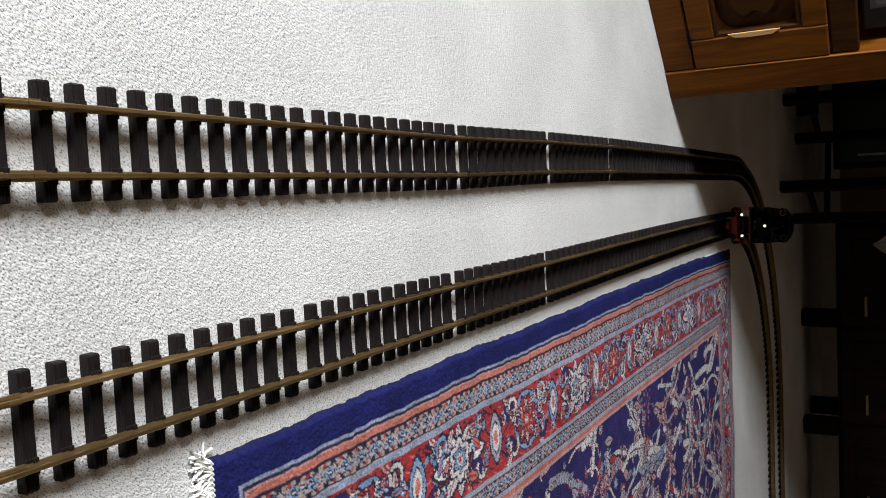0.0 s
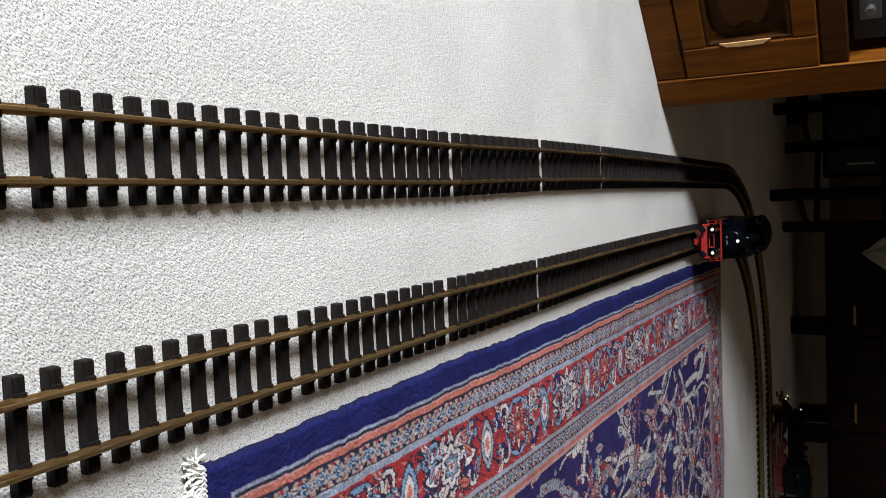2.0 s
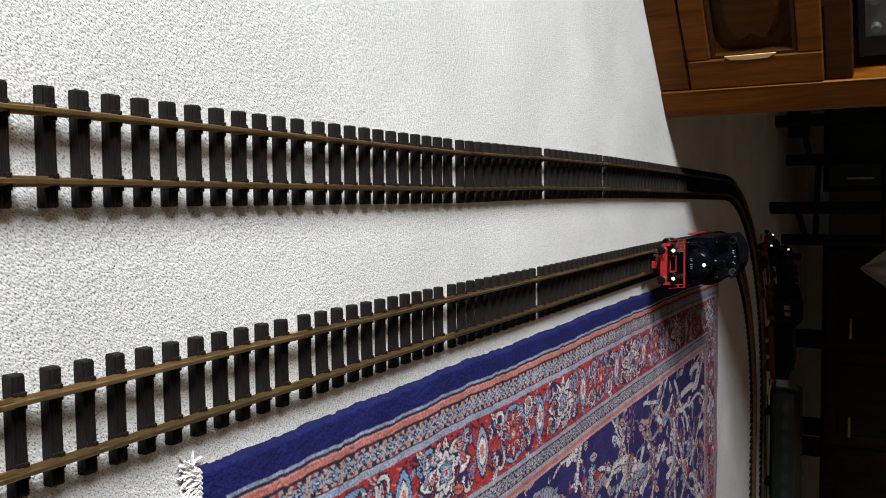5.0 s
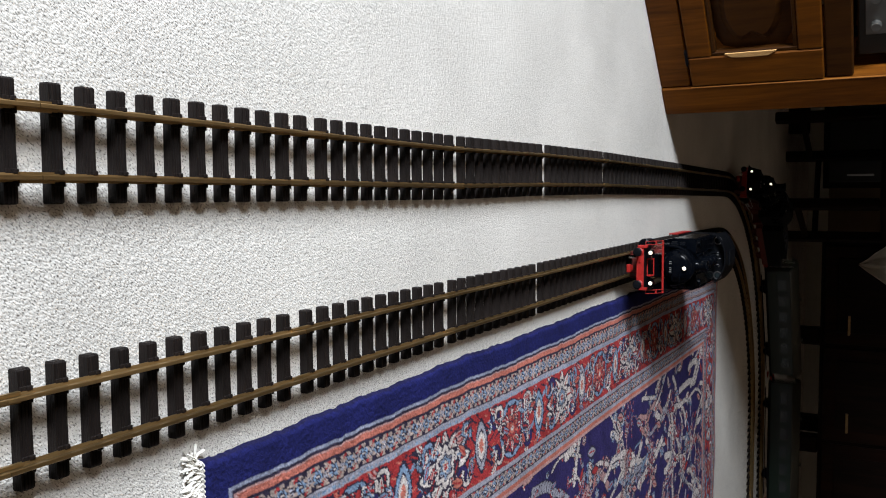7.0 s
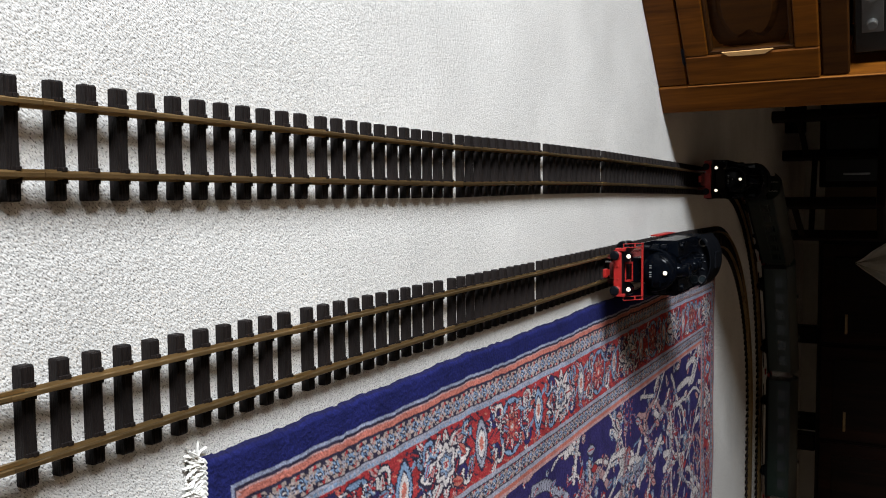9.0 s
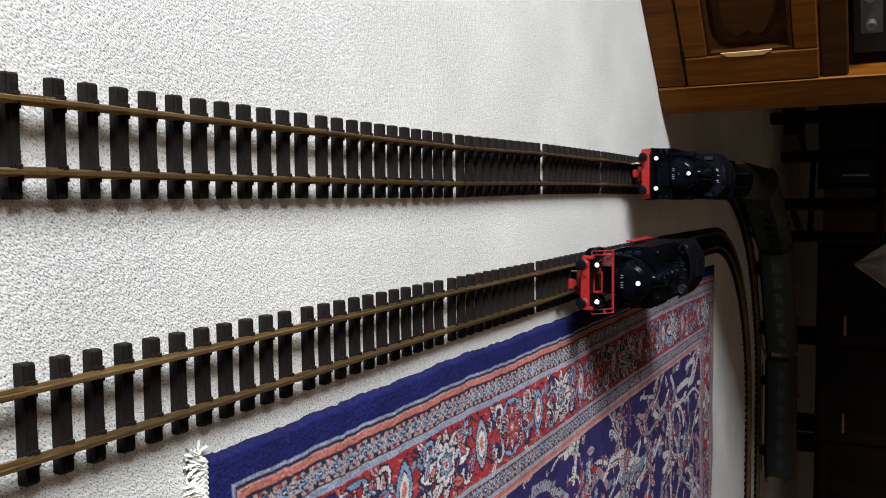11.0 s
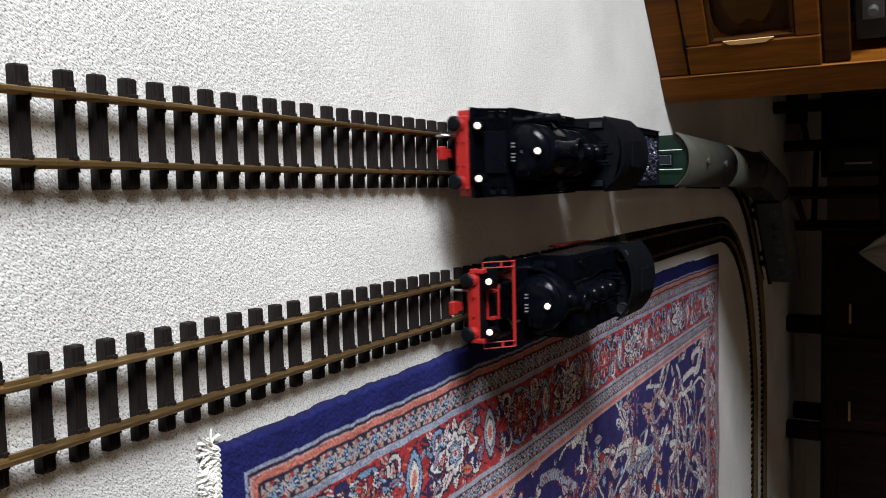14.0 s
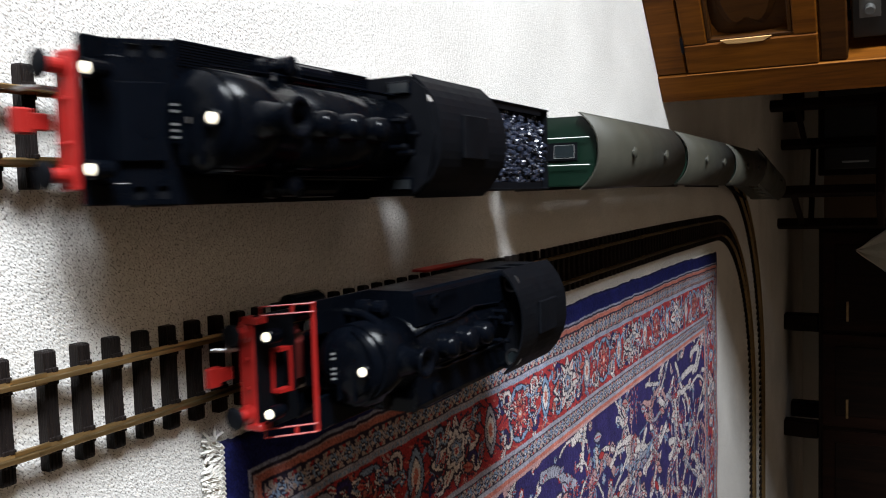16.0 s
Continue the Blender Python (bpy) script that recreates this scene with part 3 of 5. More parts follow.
    idx = np.clip(np.arange(U.shape[0])[:, None] + sh, 0, U.shape[0] - 1)
    col = col[idx, np.arange(U.shape[1])[None, :]]
    col *= rs.uniform(0.72, 1.28, U.shape)[..., None]

    ripple = 0.0012 * np.sin(V * 9.0 + 1) + 0.0009 * np.sin(V * 23) + 0.0007 * np.sin(V * 71) + 0.0004 * np.sin(V * 173 + 2 * np.sin(V * 31)) + np.repeat(rs.normal(0, 0.0004, (len(vs) // 4 + 1, 1)), 4, 0)[:len(vs)]
    X = 0.259 + U + ripple * np.clip(1 - U * 3, 0, 1) + np.clip(V - 1.5, 0, 1) * 0.016 * np.clip(1 - U, 0, 1)
    Y = 0.160 + V + 0.004 * np.sin(U * 14) + 0.02 * np.clip(U, 0, 0.2) * (V / l)
    edge = np.clip(np.minimum(np.minimum(U, w - U), np.minimum(V, l - V)) / 0.006, 0, 1)
    Z = 0.002 + 0.006 * np.sqrt(edge) + rs.uniform(-0.0006, 0.0006, U.shape) + 0.0012 * np.sin(U * 21 + V * 6)
    nv, nu = U.shape
    me = bpy.data.meshes.new("rug")
    co = np.stack([X, Y, Z], -1).reshape(-1, 3)
    i = np.arange(nv * nu).reshape(nv, nu)
    quads = np.stack([i[:-1, :-1], i[:-1, 1:], i[1:, 1:], i[1:, :-1]], -1).reshape(-1, 4)
    me.vertices.add(len(co))
    me.vertices.foreach_set("co", co.ravel())
    me.loops.add(quads.size)
    me.loops.foreach_set("vertex_index", quads.ravel())
    me.polygons.add(len(quads))
    me.polygons.foreach_set("loop_start", np.arange(0, quads.size, 4))
    me.update()
    me.validate()
    ca = me.color_attributes.new("dye", "FLOAT_COLOR", "POINT")
    ca.data.foreach_set("color", np.concatenate([col.reshape(-1, 3), np.ones((len(co), 1))], 1).ravel())
    me.materials.append(PILE)
    ob = tagged(new("rug", me), "blue and red Persian rug with a flowered border lying on carpet", "rug")
    # the underside closes the pile to the floor
    part("backing", box(B(), 0.266, 0.259 + w - 0.004, 0.166, 0.160 + l - 0.004, 0.0004, 0.0035), FRINGE, ob)
    # knotted cotton fringe along the near end
    bm = B()
    for k in range(46):
        # loose tassels that splay and curl; those at the corner lie combed outwards
        x0 = 0.264 + (0.0075 * k if k < 14 else 0.105 + (k - 14) * (w - 0.115) / 32)
        lean = rs.normal(0.25 if k < 4 else 0.0, 0.22)
        for _ in range(15 if k < 14 else 9):
            a = -math.pi / 2 + lean + rs.normal(0, 0.30)
            p = Vector((x0 + rs.normal(0, 0.0012), 0.163, 0.0045))
            pts, bend = [p], rs.normal(0, 0.22)
            for _ in range(5):
                a += bend + rs.normal(0, 0.20)
                p = p + Vector((math.cos(a), math.sin(a), 0)) * rs.uniform(0.003, 0.0062)
                p.z = 0.0014 + rs.rand() * 0.005
                pts.append(p.copy())
            pipe(bm, pts, 0.0012, 3)
    # the bound white edge that the tassels grow from
    for k in range(60):
        x = 0.262 + k * (w - 0.012) / 59 if k > 22 else 0.262 + k * 0.0045
        rod(bm, (x, 0.1595, 0.0062), (x + 0.0035, 0.1625, 0.0062), 0.0016, seg=5)
    tagged(part("fringe", bm, FRINGE, ob), "white cotton fringe", kind="stuff")
    return ob


rug()


# ---------------------------------------------------------------- oak cabinet, set across the corner
def cabinet():
    e = thing("cabinet", "stained oak cabinet with a carved panel door standing on carpet", "cabinet")
    ang = math.atan2(0.667, 0.745)
    e.matrix_basis = Matrix.Translation((-0.151, 1.768, 0)) @ Matrix.Rotation(ang, 4, "Z")
    # local -x runs along the front from the free corner, +y to the back
    part("corner_post", box(B(), -0.077, 0, 0, 0.05, 0, 1.1, 0.003), OAK, e)
    part("worn_edge", box(B(), -0.0776, -0.0752, -0.0012, 0.004, 0.0715, 1.09, 0.0005), OAK_EDGE, e, "pale rubbed edge along the corner post")
    part("back_board", box(B(), -1.15, -0.079, 0.40, 0.45, 0, 1.1, 0.003), OAK, e)
    part("side_panel", box(B(), -0.03, -0.002, 0.052, 0.398, 0.0, 1.1, 0.002), OAK, e)
    part("plinth", box(B(), -1.15, -0.079, 0.004, 0.03, 0, 0.0705, 0.003), OAK, e)
    part("shelf", box(B(), -1.15, -0.079, 0.034, 0.398, 0.395, 0.418, 0.003), OAK, e)
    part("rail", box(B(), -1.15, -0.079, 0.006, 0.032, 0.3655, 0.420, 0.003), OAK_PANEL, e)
    for k in range(2):
        x1 = -0.0798 - k * 0.5
        x0 = x1 - 0.4935
        z0, z1 = 0.074, 0.362
        d = part("door", box(B(), x0, x0 + 0.078, 0.0, 0.024, z0, z1, 0.003), OAK, e, "framed oak door with a raised carved panel")
        part("stile", box(B(), x1 - 0.078, x1, 0.0, 0.024, z0, z1, 0.003), OAK, d)
        part("bottom_rail", box(B(), x0 + 0.0785, x1 - 0.0785, 0.001, 0.024, z0, 0.128, 0.003), OAK, d)
        part("top_rail", box(B(), x0 + 0.0785, x1 - 0.0785, 0.001, 0.024, 0.312, z1, 0.003), OAK, d)
        # moulding round the field
        bm = box(B(), x0 + 0.0785, x0 + 0.088, 0.003, 0.02, 0.1285, 0.3115, 0.002)
        box(bm, x1 - 0.088, x1 - 0.0785, 0.003, 0.02, 0.1285, 0.3115, 0.002)
        box(bm, x0 + 0.0885, x1 - 0.0885, 0.003, 0.02, 0.1285, 0.138, 0.002)
        box(bm, x0 + 0.0885, x1 - 0.0885, 0.003, 0.02, 0.302, 0.3115, 0.002)
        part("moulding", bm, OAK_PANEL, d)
        # raised field with a waved outline
        bm = B()
        cx, cz, n = (x0 + x1) / 2, 0.22, 40
        r0, r1, r2 = [], [], []
        for i in range(n):
            a = 2 * math.pi * (i + 0.5) / n
            q = (abs(math.cos(a)) ** 6 + abs(math.sin(a)) ** 6) ** (-1 / 6)
            ux, uz = q * math.cos(a), q * math.sin(a)
            wave = 1 - 0.05 * math.cos(8 * a)
            r0.append(bm.verts.new((cx + ux * 0.160, 0.021, cz + uz * 0.084)))
            r1.append(bm.verts.new((cx + ux * 0.132 * wave, 0.017, cz + uz * 0.062 * wave)))
            r2.append(bm.verts.new((cx + ux * 0.118 * wave, 0.007, cz + uz * 0.050 * wave)))
        for u, v in ((r0, r1), (r1, r2)):
            for i in range(n):
                bm.faces.new((u[i], u[(i + 1) % n], v[(i + 1) % n], v[i]))
        bm.faces.new(r2)
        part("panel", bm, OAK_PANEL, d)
        part("worn_edge", extrude_y(B(), [(x1 - 0.0845, 0.158), (x1 - 0.0745, 0.172), (x1 - 0.0725, 0.20), (x1 - 0.0735, 0.25), (x1 - 0.0845, 0.268)], -0.0012, 0.002), OAK_LIGHT, d, "pale rubbed edge of the door stile")
        bm = rod(B(), (x1 - 0.10, -0.003, 0.072), (x1 - 0.065, -0.003, 0.072), 0.0035)
        rod(bm, (x1 - 0.105, -0.003, 0.072), (x1 - 0.06, -0.003, 0.072), 0.002)
        part("hinge", bm, BLACKMATT, d, "small dark metal hinge")
    return e


cabinet()


def stereo():
    e = thing("stereo_receiver", "black stereo receiver with a silver front strip on the cabinet shelf", "stereo")
    ang = math.atan2(0.667, 0.745)
    e.matrix_basis = Matrix.Translation((-0.151, 1.768, 0.4185)) @ Matrix.Rotation(ang, 4, "Z")
    part("case", box(B(), -0.62, -0.105, 0.042, 0.37, 0.008, 0.15, 0.004), GLASSY, e)
    part("front_strip", box(B(), -0.62, -0.160, 0.036, 0.0418, 0.024, 0.066, 0.001), SILVER, e, "brushed silver control strip")
    for x in (-0.184, -0.25):
        part("knob", lathe(B(), [(0.011, 0.0), (0.0105, -0.012), (0.009, -0.013), (0.002, -0.0125)], (x, 0.0358, 0.0445), "y"), SILVER, e)
    for x in (-0.6, -0.15):
        for y in (0.07, 0.34):
            part("foot", rod(B(), (x, y, 0), (x, y, 0.0085), 0.012), BLACKMATT, e)
    return e


stereo()


# ---------------------------------------------------------------- dark furniture along the far side
def sideboard():
    e = thing("sideboard", "dark walnut sideboard on square legs with panelled doors", "sideboard", at=(0.72, 4.33, 0))
    part("carcass", box(B(), -0.42, 1.95, 0.03, 0.50, 0.17, 0.86, 0.004), DARKWOOD, e)
    part("top", box(B(), -0.44, 1.97, 0.0, 0.52, 0.862, 0.89, 0.006), DARKWOOD, e)
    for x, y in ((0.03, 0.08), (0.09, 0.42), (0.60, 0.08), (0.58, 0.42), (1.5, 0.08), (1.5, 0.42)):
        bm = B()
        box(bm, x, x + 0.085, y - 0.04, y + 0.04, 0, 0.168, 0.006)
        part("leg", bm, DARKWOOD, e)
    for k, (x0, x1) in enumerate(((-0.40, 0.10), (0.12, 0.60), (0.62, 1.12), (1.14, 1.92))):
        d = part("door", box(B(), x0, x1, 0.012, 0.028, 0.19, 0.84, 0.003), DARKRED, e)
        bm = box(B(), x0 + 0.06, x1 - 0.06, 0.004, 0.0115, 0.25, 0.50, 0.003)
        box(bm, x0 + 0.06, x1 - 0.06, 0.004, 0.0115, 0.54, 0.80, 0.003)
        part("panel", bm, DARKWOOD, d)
        part("handle", box(B(), x1 - 0.15, x1 - 0.05, -0.012, 0.0035, 0.30, 0.312, 0.002), BRASS, d, "dull brass bar handle")
    return e


sideboard()


def low_cabinet():
    e = thing("media_cabinet", "dark low media cabinet on block feet with a glass door", "cabinet", at=(-0.95, 4.28, 0))
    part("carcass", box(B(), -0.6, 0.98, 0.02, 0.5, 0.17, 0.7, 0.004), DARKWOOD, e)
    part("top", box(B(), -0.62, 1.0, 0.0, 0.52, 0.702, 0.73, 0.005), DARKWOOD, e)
    # low dark bar added under the carcass to keep the gap black
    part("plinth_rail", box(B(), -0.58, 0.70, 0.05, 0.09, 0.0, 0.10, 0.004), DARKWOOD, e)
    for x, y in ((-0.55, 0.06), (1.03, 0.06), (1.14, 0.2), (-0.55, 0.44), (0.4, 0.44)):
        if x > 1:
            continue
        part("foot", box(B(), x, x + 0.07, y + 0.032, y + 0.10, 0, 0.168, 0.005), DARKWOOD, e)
    for x0, x1 in ((-0.55, 0.2), (0.22, 0.95)):
        d = part("door", box(B(), x0, x1, 0.004, 0.018, 0.2, 0.68, 0.003), GLASSY, e, "smoked glass door")
        part("handle", box(B(), x1 - 0.04, x1 - 0.03, -0.012, 0.0035, 0.28, 0.40, 0.002), STEEL, d)
    return e


low_cabinet()


def dark_chair():
    """A dark wooden chair standing askew before the sideboard."""
    e = thing("dining_chair", "dark wooden dining chair with square legs on carpet", "chair")
    e.matrix_basis = Matrix.Translation((0.10, 3.68, 0)) @ Matrix.Rotation(math.atan2(-0.17, 0.45), 4, "Z")
    for x, y, h in ((0, 0, 0.44), (0.0, 0.46, 0.95), (-0.42, 0.0, 0.44), (-0.42, 0.46, 0.95)):
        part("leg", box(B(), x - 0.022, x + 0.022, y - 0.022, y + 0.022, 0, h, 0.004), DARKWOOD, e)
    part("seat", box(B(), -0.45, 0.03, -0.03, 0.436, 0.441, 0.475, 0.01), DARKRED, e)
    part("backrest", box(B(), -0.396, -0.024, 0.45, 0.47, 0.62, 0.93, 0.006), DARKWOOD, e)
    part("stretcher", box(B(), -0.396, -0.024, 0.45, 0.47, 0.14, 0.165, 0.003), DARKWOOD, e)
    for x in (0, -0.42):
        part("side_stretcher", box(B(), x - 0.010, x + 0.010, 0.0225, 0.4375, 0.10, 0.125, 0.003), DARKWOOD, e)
    return e


dark_chair()


# ---------------------------------------------------------------- cloth over the sideboard
def runner_cloth():
    """A cream cloth laid on the top, its corner hanging down the front in folds."""
    rs = random.Random(4)
    bm = B()
    n, m = 15, 16
    g = []
    for j in range(m):
        t = j / (m - 1)
        half = 0.44 * (1 - t) + 0.003
        row = []
        for i in range(n):
            u = -1 + 2 * i / (n - 1)
            row.append(bm.verts.new((u * half, -0.012 - 0.022 * (0.5 + 0.5 * math.sin(u * 7 + t * 2)) * t - rs.uniform(0, 0.004), 0.896 - 0.552 * t + rs.uniform(-0.004, 0.004))))
        g.append(row)
    top = [bm.verts.new((v.co.x, 0.30, 0.8945)) for v in g[0]]
    for a, b in zip([top] + g, g):
        for i in range(n - 1):
            bm.faces.new((a[i], a[i + 1], b[i + 1], b[i]))
    bmesh.ops.solidify(bm, geom=bm.faces[:], thickness=0.0015)
    ob = tagged(part("cloth", bm, CREAM), "cream cloth with a hanging corner on the sideboard", "cloth")
    ob.location = (0.408, 4.33, 0)
    return ob


runner_cloth()


# ---------------------------------------------------------------- rolling stock
# local x to the right, y to the rear from the front beam, z up from the carpet
WHEELS = []


def wheelset(parent, y, r, spokes=0, tread=GAUGE / 2, mat=None):
    """Two wheels on an axle; it turns as the train rolls."""
    bm = B()
    for s in (-1, 1):
        x = s * (tread - 0.001)
        lathe(bm, [(r + 0.002, -0.0014), (r + 0.002, 0.0), (r, 0.0004), (r, 0.0048), (r - 0.0025, 0.0048), (r - 0.003, 0.0036), (0.004, 0.0036)], (x, 0, 0), "x", 24) if s > 0 else \
            lathe(bm, [(r + 0.002, 0.0014), (r + 0.002, 0.0), (r, -0.0004), (r, -0.0048), (r - 0.0025, -0.0048), (r - 0.003, -0.0036), (0.004, -0.0036)], (x, 0, 0), "x", 24)
        for k in range(spokes):
            a = 2 * math.pi * k / spokes
            rod(bm, (x + s * 0.0042, 0.003 * math.cos(a), 0.003 * math.sin(a)), (x + s * 0.0042, (r - 0.002) * math.cos(a), (r - 0.002) * math.sin(a)), 0.0011, seg=5)
        if spokes:
            rod(bm, (x + s * 0.003, 0, 0.009), (x + s * 0.010, 0, 0.009), 0.0018, seg=8)
    rod(bm, (-tread, 0, 0), (tread, 0, 0), 0.0025, seg=8)
    ob = part("wheelset", bm, mat or DIMRED, parent)
    ob.location = (0, y, RAIL_TOP + r)
    WHEELS.append((ob, parent, y, RAIL_TOP + r, r))
    return ob


def buffers(e, beam, y, z, x, back=False):
    s = 1 if back else -1
    for sx in (-1, 1):
        b = part("buffer", lathe(B(), [(0.0068, 0.0), (0.0068, s * 0.0025), (0.0048, s * 0.003), (0.0048, s * 0.010), (0.0042, s * 0.0105), (0.0042, s * 0.015)], (sx * x, y, z), "y", 16), RED, beam)
        part("buffer_head", lathe(B(), [(0.004, s * 0.0148), (0.0088, s * 0.0152), (0.0092, s * 0.0165), (0.007, s * 0.0182), (0.002, s * 0.0188)], (sx * x, y, z), "y", 18), BLACKMATT, b)


def coupler(e, y, z=0.037, s=-1):
    bm = box(B(), -0.0055, 0.0055, min(y, y + s * 0.026), max(y, y + s * 0.026), z, z + 0.005, 0.0008)
    box(bm, -0.0082, 0.0082, min(y + s * 0.014, y + s * 0.027), max(y + s * 0.014, y + s * 0.027), z - 0.001, z + 0.006, 0.0012)
    return part("coupler", bm, RED, e, "red hook coupler")


def head_lamp(e, x, y, z, r=0.0056):
    """A round lamp with its lit lens facing ahead and a little hood."""
    b = part("head_lamp", lathe(B(), [(r * 0.9, 0.016), (r * 1.1, 0.012), (r * 1.12, 0.0), (r * 1.0, -0.0008), (r * 0.76, -0.0006), (r * 0.74, 0.001)], (x, y, z), "y", 18), BLACK, e)
    part("lens", lathe(B(), [(r * 0.72, 0.0012), (r * 0.66, -0.0006), (r * 0.4, -0.0016), (0.0005, -0.0020)], (x, y, z), "y", 18), LENS, b, "glowing warm white lens")
    return b


def plate(e, x, y, z, n, h=0.0044, tilt=0.0):
    """A black number plate with the digits as plain bars."""
    w = n * 0.0042 + 0.004
    b = part("number_plate", box(B(), x - w / 2, x + w / 2, y - 0.0008, y + 0.001, z - h / 2 - 0.0015, z + h / 2 + 0.0015, 0.0003), BLACK, e)
    for k in range(n):
        if k == 2:
            continue
        cx = x - w / 2 + 0.002 + 0.0042 * (k + 0.5)
        part("digit_bar", box(B(), cx - 0.0008, cx + 0.0008, y - 0.0014, y - 0.0006, z - h / 2, z + h / 2), LETTER, b)
    return b


def tube_y(bm, r, y0, y1, z, seg=32):
    return lathe(bm, [(r, y0), (r, y1)], (0, 0, z), "y", seg)


def arch(w, z0, z1, n=14, thick=0.0):
    """Outline of a roof: half width w, eaves z0, crown z1."""
    pts = []
    for i in range(n + 1):
        t = -1 + 2 * i / n
        pts.append((w * t, z0 + (z1 - z0) * (1 - abs(t) ** 2.4)))
    low = [(x * 0.98, z - thick) for x, z in reversed(pts)]
    return pts + low


def ribs(bm, x0, x1, y0, y1, z, n, across=True):
    for k in range(n):
        t = (k + 0.5) / n
        if across:
            y = y0 + (y1 - y0) * t
            box(bm, x0, x1, y - 0.0006, y + 0.0006, z, z + 0.0007)
        else:
            x = x0 + (x1 - x0) * t
            box(bm, x - 0.0006, x + 0.0006, y0, y1, z, z + 0.0007)
    return bm


def dome(e, y, z, r, h):
    return part("dome", lathe(B(), [(r * 1.25, -0.012), (r * 1.05, -0.004), (r, 0.0), (r, h * 0.6), (r * 0.9, h * 0.82), (r * 0.6, h * 0.96), (0.0008, h)], (0, y, z), "z", 22), BLACK, e, smooth=True)


def running_gear(e, ys, r, lead, front, rear, cyl_y):
    for y in ys:
        wheelset(e, y, r, 12)
    for y, q in lead:
        wheelset(e, y, q, 9)
    part("frame", box(B(), -0.016, 0.016, front + 0.03, rear, 0.03, 0.0612, 0.001), DIMRED, e, "dark red main frame")
    for s in (-1, 1):
        part("cylinder", lathe(B(), [(0.009, -0.022), (0.0125, -0.020), (0.0125, 0.020), (0.009, 0.022)], (s * 0.043, cyl_y, 0.047), "y", 18), BLACK, e)
        part("connecting_rod", box(B(), s * 0.037 - 0.001, s * 0.037 + 0.001, cyl_y + 0.02, ys[1], RAIL_TOP + r - 0.003, RAIL_TOP + r + 0.003, 0.0006), STEEL, e)
        part("coupling_rod", box(B(), s * 0.0345 - 0.001, s * 0.0345 + 0.001, ys[0], ys[-1], RAIL_TOP + r - 0.0105, RAIL_TOP + r - 0.0065, 0.0006), STEEL, e)
        part("valve_gear", pipe(B(), [(s * 0.041, cyl_y + 0.01, 0.064), (s * 0.041, ys[1] - 0.02, 0.060), (s * 0.041, ys[1], 0.052)], 0.0014), STEEL, e)


